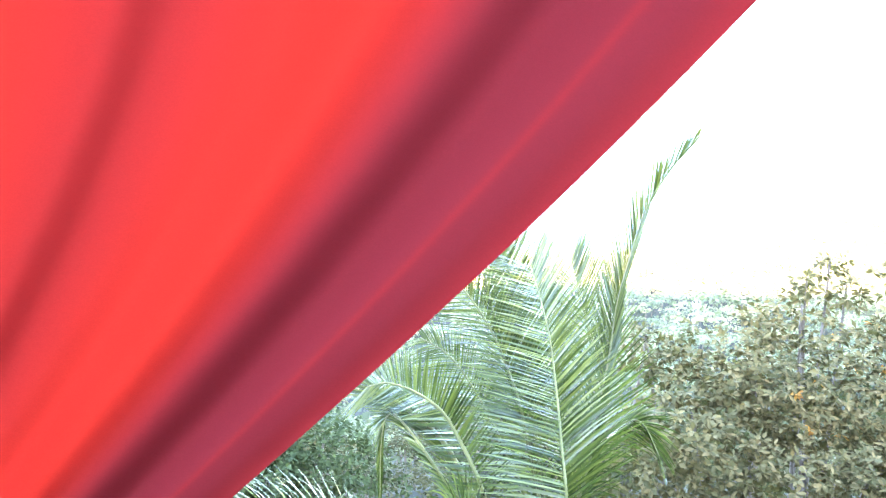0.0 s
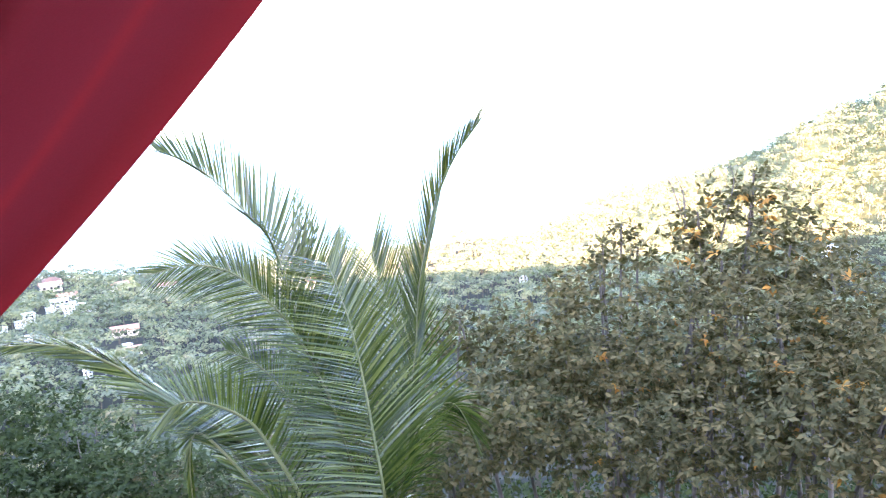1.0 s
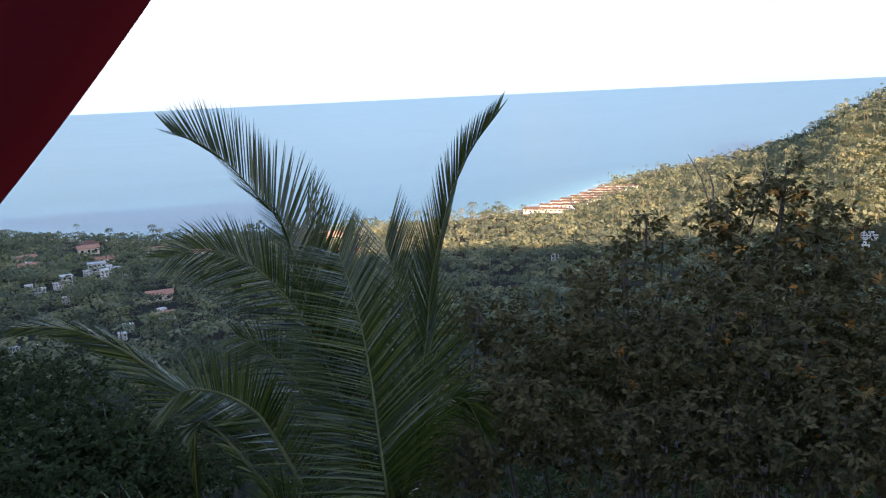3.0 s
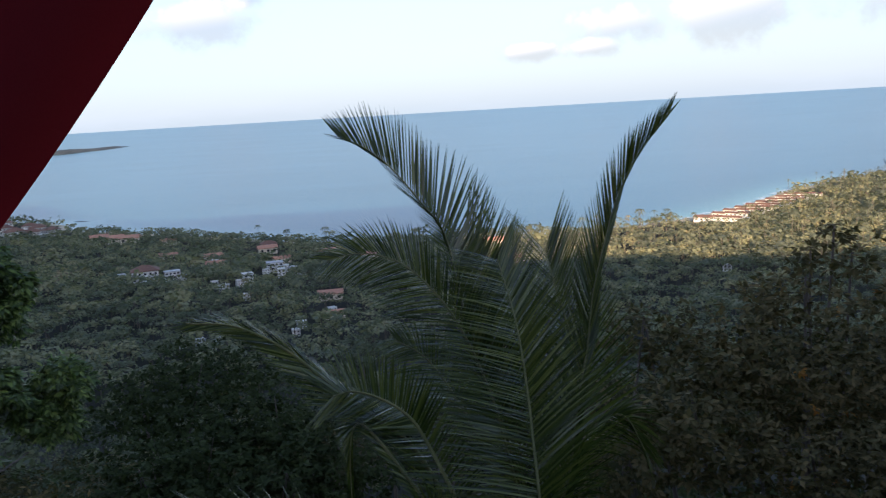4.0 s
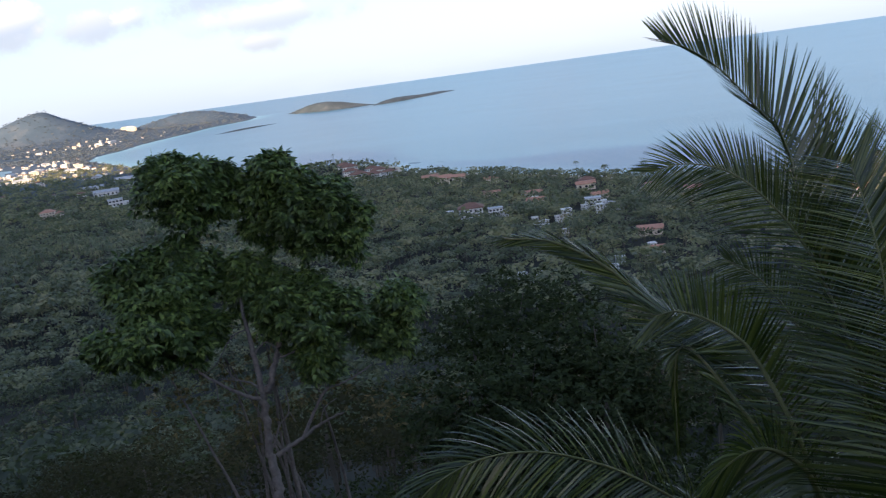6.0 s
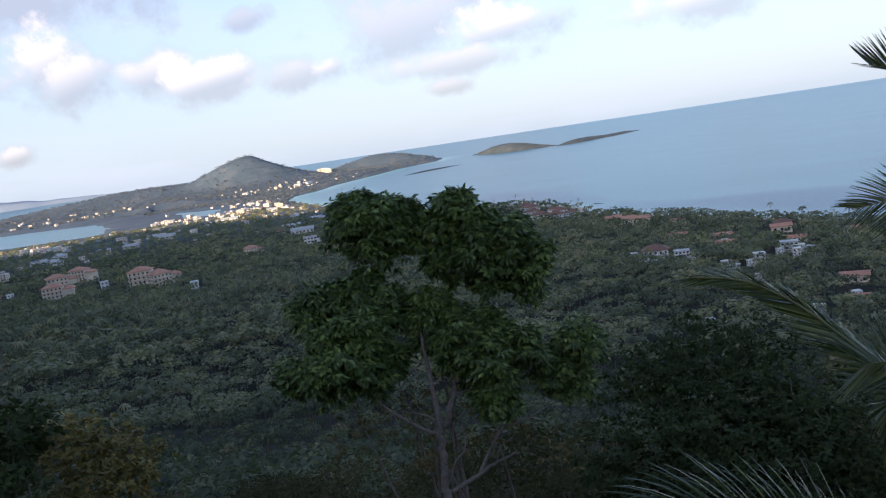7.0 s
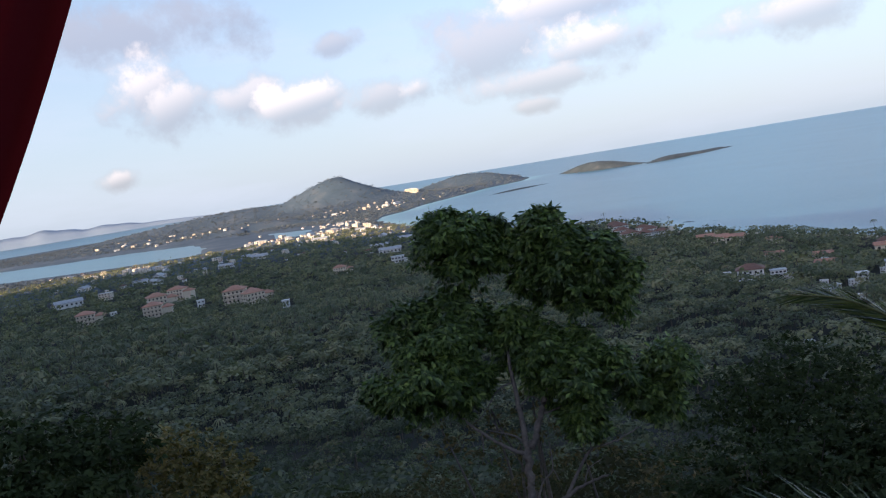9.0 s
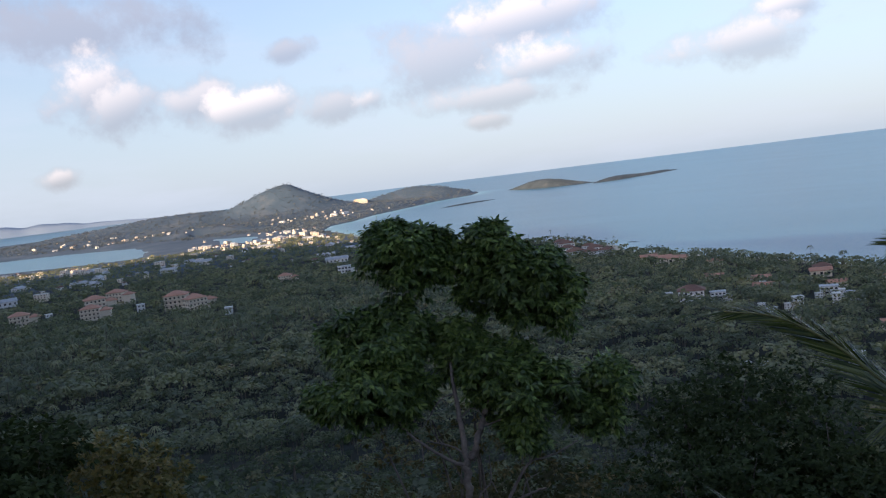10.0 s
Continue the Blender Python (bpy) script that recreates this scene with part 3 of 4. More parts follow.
row_of(block, [(-140, 470, 20, 0.7, 1), (-127, 474, 35, 0.6, 1), (-108, 500, 15, 0.8, 2), (-120, 512, 40, 0.6, 1), (-66, 425, 10, 0.7, 0), (-62, 392, 30, 0.6, 0), (-72, 365, 20, 0.7, 0), (-111, 344, 40, 0.6, 0), (-104, 346, 10, 0.5, 0), (-165, 560, 25, 0.7, 1), (-182, 590, 15, 0.7, 1)])
row_of(bungalow, [(-140, 608, 20, 1.1, 1), (-60, 560, 0, 0.9, 1), (-120, 560, 30, 0.9, 1), (-210, 600, 10, 1.0, 1)])
CLEARINGS += [(x * 0.985, y * 0.985, 7.0) for x, y in ((-140, 470), (-127, 474), (-108, 500), (-120, 512), (-66, 425), (-62, 392), (-72, 365), (-108, 345), (-165, 560), (-182, 590), (-140, 608), (-60, 560), (-120, 560))]
cottage = settle(house("cottage", "small white house with a red-brown roof", 11, 8, 1, 3.4, M_WHITE, M_RUST, "hip", 2, "town buildings"), -1420, 1300, 20, 0.9, 0, True)
hut = settle(house("cottage", "small cream house with a flat pale roof", 9, 8, 2, 3.0, M_CREAM, M_WHITE, "flat", 1, "town buildings"), -1470, 1260, 70, 0.9, 0, True)
g = np.random.default_rng(41)
TOWN = [(-1560, 1400, 190, 90, 52), (-1330, 1180, 190, 110, 24), (-1900, 1720, 150, 120, 22), (-1540, 890, 240, 50, 34), (-2250, 1350, 120, 60, 8), (-1250, 800, 200, 140, 12), (-2500, 2500, 160, 260, 24), (-3000, 1900, 300, 120, 22), (-1150, 640, 160, 90, 8)]
for cx, cy, rx, ry, count in TOWN:
    for k in range(int(count * 1.7)):
        x, y = cx + g.normal(0, rx * 0.8), cy + g.normal(0, ry * 0.8)
        if shore(np.array([x]), np.array([y]), COAST)[0] > 40 and max(shore(np.array([x]), np.array([y]), LAKE)[0], shore(np.array([x]), np.array([y]), POND)[0]) < -25:
            kind = (shop, cottage, cottage, hut, hut, hall, hut, cottage)[int(g.integers(0, 8))]
            settle(kind, x, y, float(g.uniform(0, 180)), float(g.uniform(0.5, 1.0)), 1.0)
            CLEARINGS.append((x * 0.988, y * 0.988, 15.0))
for k in range(7):
    settle(shop, -2790 - 28 * k, 3130 + 22 * k, 45, 1.7, 2)
    CLEARINGS.append((-2790 - 28 * k, 3130 + 22 * k, 40.0))
for x, y, r in [(-738, 430, 22), (-790, 466, 20), (-812, 505, 16), (-678, 482, 22), (-649, 474, 15), (-808, 398, 14), (-725, 474, 14), (-580, 462, 14), (-810, 428, 14), (-124, 482, 7), (-117, 524, 9), (-102, 514, 7), (-188, 494, 10), (-174, 500, 8),
                (-143, 626, 13), (-299, 724, 13), (-282, 716, 12), (-665, 698, 22), (290, 380, 15), (288, 311, 10), (-425, 810, 40), (-802, 830, 24), (-828, 925, 24), (-132, 460, 8), (31, 503, 10), (-1052, 500, 24), (-72, 352, 7), (-60, 382, 8)]:
    CLEARINGS.append((x, y, r))
    CLEARINGS.append((x * (1 - 18 / math.hypot(x, y)), y * (1 - 18 / math.hypot(x, y)), r * 0.75))
CLEARINGS += [(-1700, 1430, 120.0), (-1620, 1360, 110.0), (-1790, 1530, 150.0), (-1900, 1650, 150.0), (-1560, 1300, 90.0)]
CLEARINGS += [(196 + 14 * k, 664 + 14.5 * k, 27.0) for k in range(9)]


# ---- woods ----
def diamonds(centres, along, across, bend=0.0):
    """One four-cornered leaf at each centre, from along and across half-axes."""
    c, a, b = np.asarray(centres), np.asarray(along), np.asarray(across)
    v = np.stack([c - a, c + b, c + a, c - b], 1).reshape(-1, 3)
    return v, np.arange(len(v)).reshape(-1, 4)


def unit(v):
    return v / np.linalg.norm(v, axis=-1, keepdims=True).clip(1e-9)


def post(x0, z0, x1, z1, r, sides=3):
    ang = np.linspace(0, 2 * np.pi, sides, endpoint=False)
    low = np.stack([np.cos(ang) * r, np.sin(ang) * r, 0 * ang + z0], 1) + [x0, 0, 0]
    top = np.stack([np.cos(ang) * r * 0.6, np.sin(ang) * r * 0.6, 0 * ang + z1], 1) + [x1, 0, 0]
    return np.vstack([low, top]), [(k, (k + 1) % sides, sides + (k + 1) % sides, sides + k) for k in range(sides)]


def broad_tree(cards, size, g, low=0.0):
    """Leaves and trunk of a far broadleaf tree, 1 unit tall: clumps on a few uneven domes."""
    domes = [(g.normal(0, 0.2), g.normal(0, 0.2), g.uniform(0.5, 0.8) - low, g.uniform(0.15, 0.27) + low * 0.3) for _ in range(4)]
    k = g.integers(0, 4, cards)
    d = unit(g.normal(size=(cards, 3)))
    d[:, 2] = np.where(g.random(cards) < 0.7, np.abs(d[:, 2]), d[:, 2])
    dome = np.array(domes)[k]
    c = dome[:, :3] + d * dome[:, 3:] * np.array([1.15, 1.15, 0.8]) * g.uniform(0.75, 1.08, (cards, 1))
    n = unit(d + np.array([0, 0, 0.25]) + 0.42 * g.normal(size=(cards, 3)))
    a = unit(np.cross(n, g.normal(size=(cards, 3)))) * size * g.uniform(0.6, 1.3, (cards, 1))
    b = unit(np.cross(n, a)) * size * 0.7 * g.uniform(0.6, 1.3, (cards, 1))
    return diamonds(c, a, b), post(0, 0, 0.03, 0.6, 0.022)


def palm_tree(fronds, g, bits=2):
    """A far coconut palm, 1 unit tall: thin trunk and a star of drooping fronds."""
    lean, vs = g.normal(0, 0.05), []
    for k in range(fronds):
        a = 2 * np.pi * (k + g.uniform(-0.3, 0.3)) / fronds
        rise = g.uniform(-0.05, 0.5)
        out = np.array([np.cos(a), np.sin(a), 0])
        side = np.array([-np.sin(a), np.cos(a), 0]) * g.uniform(0.018, 0.028)
        p = [np.array([lean, 0, 0.86]) + out * s * 0.23 + np.array([0, 0, rise * s * 0.22 - 0.22 * s * s]) for s in np.linspace(0, 1, bits + 1)]
        wide = np.interp(np.linspace(0, 1, bits + 1), [0, 0.4, 1], [0.4, 1.0, 0.15])
        for i in range(bits):
            vs.append([p[i] - side * wide[i], p[i] + side * wide[i], p[i + 1] + side * wide[i + 1], p[i + 1] - side * wide[i + 1]])
    v = np.array(vs).reshape(-1, 3)
    return (v, np.arange(len(v)).reshape(-1, 4)), post(0, 0, lean, 0.86, 0.011)


def forest(name, near, far, first, slope, biggest, protos, palms, tall, label, seed, heads=(-47, 71), foliage_mat=None, palmy=1.0):
    """Real trees on a jittered grid between two distances, joined into one object. protos: broadleaf kinds; palms: palm kinds."""
    g = np.random.default_rng(seed)
    px, py, d = [], [], near
    while d < far:
        gap = min(first + (d - near) * slope, biggest)
        n = int(radians(heads[1] - heads[0]) * d / gap) + 1
        a = np.radians(np.linspace(heads[0], heads[1], n)) + g.uniform(-0.5, 0.5, n) * gap / d
        r = d + g.uniform(-0.5, 0.5, n) * gap
        px.append(-np.sin(a) * r), py.append(np.cos(a) * r)
        d += gap * 0.87
    x, y = np.concatenate(px), np.concatenate(py)
    z = land(x, y)
    keep = (z > 0.5) & (shore(x, y, LAKE) < -150) & (shore(x, y, POND) < -110)
    for cx, cy, clear in CLEARINGS:
        keep &= np.hypot(x - cx, y - cy) > clear
    x, y, z = x[keep], y[keep], z[keep]
    coast = shore(x, y, COAST)
    grove = waves(x, y, 75)
    plantation = ease(np.degrees(np.arctan2(-x, y)), 36, 42) * ((np.hypot(x, y) > 420) & (np.hypot(x, y) < 640))
    likely = np.clip(0.45 * plantation + 0.08 + 0.22 * grove + 0.15 * (coast < 70) + 0.35 * ((np.degrees(np.arctan2(-x, y)) < -8) & (y > 380)), 0.03, 0.92)
    is_palm = g.random(len(x)) < likely * palmy
    verts, faces, mats, shade, n = [], [], [], [], 0
    kinds = [(p, False) for p in protos] + [(p, True) for p in palms]
    pick = np.where(is_palm, len(protos) + g.integers(0, len(palms), len(x)), g.integers(0, len(protos), len(x)))
    for k, ((leaf, trunk), palm) in enumerate(kinds):
        at = np.nonzero(pick == k)[0]
        if not len(at):
            continue
        v0, f0 = joined([leaf, trunk])
        m0 = np.r_[np.zeros(len(leaf[1]), int), np.ones(len(trunk[1]), int)]
        turn, h = g.uniform(0, 2 * np.pi, len(at)), tall * np.clip(g.normal(0.9, 0.26, len(at)), 0.4, 1.7) * (1.15 if palm else 0.92) * (1 + 0.35 * plantation[at]) * (1 + 0.32 * waves(x[at], y[at], 14))
        wide = h * (1.0 if palm else 1.25 if far < 2500 else 1.9) * g.uniform(0.85, 1.2, len(at))
        c, s = np.cos(turn), np.sin(turn)
        vx = (v0[:, 0] * c[:, None] - v0[:, 1] * s[:, None]) * wide[:, None] + x[at][:, None]
        vy = (v0[:, 0] * s[:, None] + v0[:, 1] * c[:, None]) * wide[:, None] + y[at][:, None]
        vz = v0[:, 2] * h[:, None] + z[at][:, None] - 0.2
        verts.append(np.stack([vx, vy, vz], 2).reshape(-1, 3))
        faces.append((f0[None] + (np.arange(len(at)) * len(v0))[:, None, None]).reshape(-1, 4) + n)
        mats.append(np.tile(m0, len(at)))
        shade.append(np.repeat(np.clip(g.beta(1.3, 1.7, len(at)) + (0.05 if palm else 0.0), 0, 1), len(v0)))
        n += len(at) * len(v0)
    ob = new(name, mesh_np(name, drawn_in(np.vstack(verts)), np.vstack(faces), [foliage_mat or M_WOODS, M_TRUNKS], index=np.concatenate(mats)))
    ob.data.attributes.new("shade", "FLOAT", "POINT").data.foreach_set("value", np.concatenate(shade).astype(np.float32))
    return tagged(ob, label, "woods", kind="stuff")


g = np.random.default_rng(3)
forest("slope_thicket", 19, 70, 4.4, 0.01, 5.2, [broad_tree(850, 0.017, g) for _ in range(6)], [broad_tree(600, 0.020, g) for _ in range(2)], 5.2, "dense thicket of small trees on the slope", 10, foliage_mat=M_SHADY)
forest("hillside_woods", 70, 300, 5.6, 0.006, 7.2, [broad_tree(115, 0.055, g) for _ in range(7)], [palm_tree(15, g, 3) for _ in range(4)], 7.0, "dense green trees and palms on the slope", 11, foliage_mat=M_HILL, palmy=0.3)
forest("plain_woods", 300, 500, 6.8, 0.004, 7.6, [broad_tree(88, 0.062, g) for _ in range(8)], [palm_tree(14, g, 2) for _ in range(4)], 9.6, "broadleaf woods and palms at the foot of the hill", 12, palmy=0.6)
forest("coastal_woods", 500, 880, 7.6, 0.005, 10, [broad_tree(50, 0.085, g, 0.22) for _ in range(7)], [palm_tree(12, g, 2) for _ in range(4)], 10.2, "coconut palms and broadleaf woods on the plain", 15)
forest("shore_woods", 880, 2000, 10, 0.009, 18, [broad_tree(24, 0.13, g, 0.25) for _ in range(4)], [palm_tree(9, g, 1) for _ in range(3)], 10.0, "woods between the houses near the bay", 13)
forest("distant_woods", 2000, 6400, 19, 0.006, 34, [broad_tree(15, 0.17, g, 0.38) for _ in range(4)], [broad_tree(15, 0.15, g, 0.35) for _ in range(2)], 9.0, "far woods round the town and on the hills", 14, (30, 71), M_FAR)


# ---- the coconut palms beside the terrace ----
def frond(points, side_a, side_b, length, parent, count=78, lean=0.75, droop=0.25, stem=0.018, spread=0.028, short=1.0, lean_b=None, tip=0.34, wide=0.0088, g=rng):
    """One feathered frond: a tapering rachis and, on each side, a row of narrow folded leaflets. lean: how far they point towards the tip; tip: their length there."""
    line = smooth_line(points, 60) + np.array(EYE)
    rach = part_np("frond", *tube(line, np.linspace(stem, stem * 0.22, 60), 6), M_RACHIS, parent, smooth=True)
    pieces = []
    for side, cut, lay in ((np.array(side_a, float), 1.0, lean), (np.array(side_b, float), short, lean if lean_b is None else lean_b)):
        side = unit(side) * np.linalg.norm(side)
        u = np.linspace(0.03, 0.995, count) + g.normal(0, 0.002, count)
        u = u.clip(0, 1)
        i = (u * 59).clip(0, 58.999)
        k = i.astype(int)
        at = line[k] + (line[k + 1] - line[k]) * (i - k)[:, None]
        tan = unit(line[np.minimum(k + 1, 59)] - line[np.maximum(k - 1, 0)])
        perp = side - tan * (tan @ side)[:, None]
        ln = length * cut * np.interp(u, [0, 0.15, 0.45, 0.8, 1.0], [0.55, 0.9, 1.0, 0.4 + 0.6 * max(tip, 0.57), tip]) * g.uniform(0.92, 1.06, count)
        fwd = lay * (0.75 + 1.0 * u ** 2)
        d = unit(tan * fwd[:, None] + perp + g.normal(0, spread, (count, 3)))
        face = unit(np.cross(d, tan + 1e-4))
        across = unit(0.8 * np.cross(face, d) + 0.6 * face + g.normal(0, 0.2, (count, 3)))
        half = wide * np.interp(u, [0, 0.3, 1], [0.9, 1.0, 0.6])
        sag = droop * g.uniform(0.6, 1.5, count)
        ring = []
        for s, wd in ((0.0, 0.55), (0.18, 1.0), (0.45, 0.95), (0.75, 0.6), (1.0, 0.05)):
            c = at + d * (ln * s)[:, None] - np.array([0, 0, 1.0]) * (ln * sag * s * s)[:, None]
            ring.append((c - across * (half * wd)[:, None], c + across * (half * wd)[:, None]))
        v = np.stack([p for pair in ring for p in pair], 1).reshape(-1, 3)
        base = np.arange(count)[:, None, None] * 10
        f = (np.array([[2 * j, 2 * j + 1, 2 * j + 3, 2 * j + 2] for j in range(4)])[None] + base).reshape(-1, 4)
        pieces.append((v, f))
    tagged(part_np("leaflet_fringe", *joined(pieces), M_PALM, rach, "narrow green leaflets on both sides"), kind="stuff")
    return rach


def thing(name, label, category, at, group=""):
    ob = new(name)
    ob.location = at
    return tagged(ob, label, category, group)


def plant_root(name, label, category, x, y, group=""):
    """An Empty on the ground; parts are given in world places, so its own place is undone for them."""
    return thing(name, label, category, (0, 0, 0), group)


palm = plant_root("coconut_palm", "tall young coconut palm with upright green fronds", "palm tree", 0, 0, "palms beside the terrace")
crown = np.array([0.45, 5.75, -3.3])
foot = np.array([0.6, 5.9, float(land(0.6, 5.9)) - 100.2])
part_np("trunk", *tube(smooth_line([foot, (0.55, 5.88, -5.2), (0.48, 5.8, -4.0), tuple(crown)], 24) + np.array(EYE), np.linspace(0.17, 0.13, 24), 12), M_PALM_TRUNK, palm, "ringed grey palm trunk", True)
C = tuple(crown)
# the bent frond that reaches over the sea
frond([C, (0.28, 5.72, -2.4), (0.12, 5.71, -1.8), (-0.01, 5.99, -1.35), (-0.11, 6.32, -0.91), (-0.29, 6.5, -0.66), (-0.51, 6.61, -0.39), (-0.72, 6.7, -0.22), (-0.94, 6.77, -0.12)], (0.75, 0.1, 0.66), (-0.12, -0.75, -0.35), 0.66, palm, 190, 1.1, 0.0, 0.014, short=0.6, lean_b=1.7)
# the one that faces the terrace
frond([C, (0.42, 5.0, -2.9), (0.4, 4.7, -2.39), (0.39, 4.91, -2.06), (0.38, 5.13, -1.76), (0.35, 5.34, -1.43), (0.3, 5.56, -1.18), (0.25, 5.7, -1.0)], (1.0, -0.05, 0.2), (-1.0, -0.05, 0.12), 0.66, palm, 215, 0.9, 0.10, 0.013, lean_b=0.38, tip=0.7, wide=0.0072)
# the upright folded one
frond([C, (0.66, 5.5, -2.6), (0.76, 5.57, -2.07), (0.86, 5.73, -1.71), (0.94, 5.87, -1.32), (1.04, 5.97, -1.0), (1.16, 6.05, -0.66), (1.31, 6.04, -0.36), (1.52, 5.94, -0.06)], (-0.6, 0.1, 0.4), (0.25, -0.8, 0.0), 0.5, palm, 190, 1.5, 0.0, 0.016, short=0.75, lean_b=3.2)
frond([C, (0.70, 5.6, -2.5), (0.81, 5.8, -1.99), (0.76, 5.98, -1.59), (0.69, 6.17, -1.27), (0.65, 6.32, -1.07)], (0.9, 0.05, 0.35), (-0.9, 0.05, 0.35), 0.62, palm, 96, 1.0, 0.03, tip=0.9)
frond([C, (0.36, 5.85, -2.5), (0.3, 5.98, -1.9), (0.19, 6.22, -1.42), (0.12, 6.39, -1.14), (0.04, 6.52, -0.93)], (0.9, 0.05, 0.3), (-0.9, 0.0, 0.1), 0.66, palm, 110, 1.0, 0.05, tip=0.9)
# the arching ones towards the low side
frond([C, (0.28, 5.6, -2.5), (0.17, 5.59, -1.98), (-0.03, 5.8, -1.5), (-0.26, 5.91, -1.19), (-0.48, 5.98, -1.02), (-0.74, 6.02, -0.96), (-0.98, 6.03, -1.0)], (0.35, 0.1, 0.8), (-0.6, -0.25, -0.7), 0.5, palm, 180, 0.85, 0.14, 0.013, lean_b=0.7, wide=0.0075)
frond([C, (0.2, 5.9, -2.7), (-0.05, 6.05, -2.2), (-0.3, 6.2, -1.85), (-0.55, 6.3, -1.7)], (0.5, 0.1, 0.6), (-0.6, -0.1, -0.6), 0.55, palm, 80, 0.7, 0.3)
frond([C, (0.62, 5.75, -2.9), (0.8, 5.85, -2.5), (0.98, 5.8, -2.25), (1.12, 5.7, -2.2), (1.22, 5.55, -2.4)], (0.5, 0.2, 0.6), (0.4, -0.2, -0.9), 0.42, palm, 80, 0.8, 0.4, 0.012)
frond([C, (0.1, 5.3, -3.1), (-0.55, 4.93, -3.02), (-0.80, 4.81, -2.78), (-1.12, 4.74, -2.57), (-1.50, 4.60, -2.41), (-1.81, 4.39, -2.36), (-2.04, 4.14, -2.42), (-2.16, 3.99, -2.57)], (0.25, 0.6, 0.4), (-0.35, -0.4, -0.85), 0.62, palm, 120, 0.75, 0.3, 0.012)

low = plant_root("coconut_palm", "small coconut palm with arching fronds half hidden below", "palm tree", 0, 0, "palms beside the terrace")
foot = np.array([0.05, 5.2, float(land(0.05, 5.2)) - 100.2])
part_np("trunk", *tube(smooth_line([foot, (0.03, 5.15, -4.6), (0.02, 5.1, -3.6), (0.01, 5.08, -2.9)], 20) + np.array(EYE), np.linspace(0.13, 0.07, 20), 10), M_PALM_TRUNK, low, "slim green-grey palm stem", True)
N = (0.01, 5.08, -2.9)
frond([N, (-0.34, 5.31, -2.27), (-0.59, 5.43, -2.05), (-0.8, 5.52, -1.92), (-1.07, 5.59, -1.70), (-1.33, 5.65, -1.51), (-1.62, 5.63, -1.36), (-1.92, 5.56, -1.31)], (-0.1, 0.4, 0.3), (-0.15, -0.3, -0.7), 0.42, low, 130, 1.6, 0.04, 0.02, lean_b=1.5)
frond([N, (-0.13, 5.04, -2.41), (-0.30, 5.22, -2.1), (-0.41, 5.30, -1.96), (-0.59, 5.38, -1.86), (-0.78, 5.42, -1.81), (-0.92, 5.40, -1.83)], (0.3, 0.1, 0.98), (-0.5, -0.3, -0.75), 0.36, low, 84, 0.4, 0.04, tip=0.95, lean_b=0.6, short=0.9)
frond([N, (-0.35, 5.15, -2.45), (-0.62, 5.3, -2.12), (-0.76, 5.36, -2.02), (-0.82, 5.33, -2.2), (-0.83, 5.28, -2.7)], (0.5, 0, -0.2), (-0.5, 0, -0.2), 0.2, low, 90, 2.0, 0.2, 0.014)
frond([N, (-0.1, 4.95, -2.6), (-0.3, 4.85, -2.45), (-0.5, 4.7, -2.5), (-0.66, 4.55, -2.7)], (0.4, 0, 0.7), (-0.4, -0.1, -0.7), 0.42, low, 70, 0.6, 0.3)


# ---- broadleaf trees near the terrace ----
def foliage(lobes, per_m2, size, slim, droop, parent, mat, g, name="crown", label="", fill=0.25, tuft=9, crown_up=0.0):
    """A crown of drooping leaves in tufts at the twig ends, over uneven lobes (x, y, z, half width, half height), thinner inside."""
    vs = []
    for x, y, z, hw, hh in lobes:
        n = max(int(per_m2 * 4 * np.pi * hw * (hw + hh) / 2 / tuft), 3)
        d = unit(g.normal(size=(n, 3)))
        d[:, 2] = np.where(g.random(n) < crown_up, np.abs(d[:, 2]), d[:, 2])
        lump = 1 + 0.16 * np.sin(d @ np.array([5.0, 3, 4]) + x * 7) + 0.12 * np.sin(d @ np.array([-7.0, 6, 5]) + z * 5)
        r = np.where(g.random(n) < fill, g.uniform(0.35, 0.85, n), g.uniform(0.88, 1.06, n)) * lump
        c = np.array([x, y, z]) + d * r[:, None] * np.array([hw, hw, hh])
        c, d = np.repeat(c, tuft, 0), np.repeat(d, tuft, 0)
        n *= tuft
        out = unit(d * np.array([0.5, 0.5, 0.3]) + g.normal(0, 0.75, (n, 3)) * np.array([1, 1, 0.55]) + np.array([0, 0, 0.25 - droop]))
        ln = size * g.uniform(0.6, 1.2, n)
        c = c + out * (ln * 0.62)[:, None]
        a = out * (ln / 2)[:, None]
        b = unit(np.cross(out, unit(d + np.array([0, 0, 0.6]) + 0.35 * g.normal(size=(n, 3))))) * (size * slim * g.uniform(0.7, 1.2, n) / 2)[:, None]
        mid = c + np.array([0, 0, 1.0]) * size * 0.06
        v = np.stack([c - a, mid + b, c + a, mid - b], 1)
        vs.append(v.reshape(-1, 3))
    v = np.vstack(vs) + np.array(EYE)
    f = np.arange(len(v)).reshape(-1, 4)
    return part_np(name, v, f, mat, parent, label)


def limb(points, r0, r1, parent, name="branch", sides=8):
    line = smooth_line(points, 8 * len(points))
    line[1:-1] += rng.normal(0, r1 * 0.4, (len(line) - 2, 3))
    return part_np(name, *tube(line + np.array(EYE), np.linspace(r0, r1, len(line)), sides), M_BARK, parent, smooth=True)


def rooted(x, y):
    return (x, y, float(land(x, y)) - 100.15)


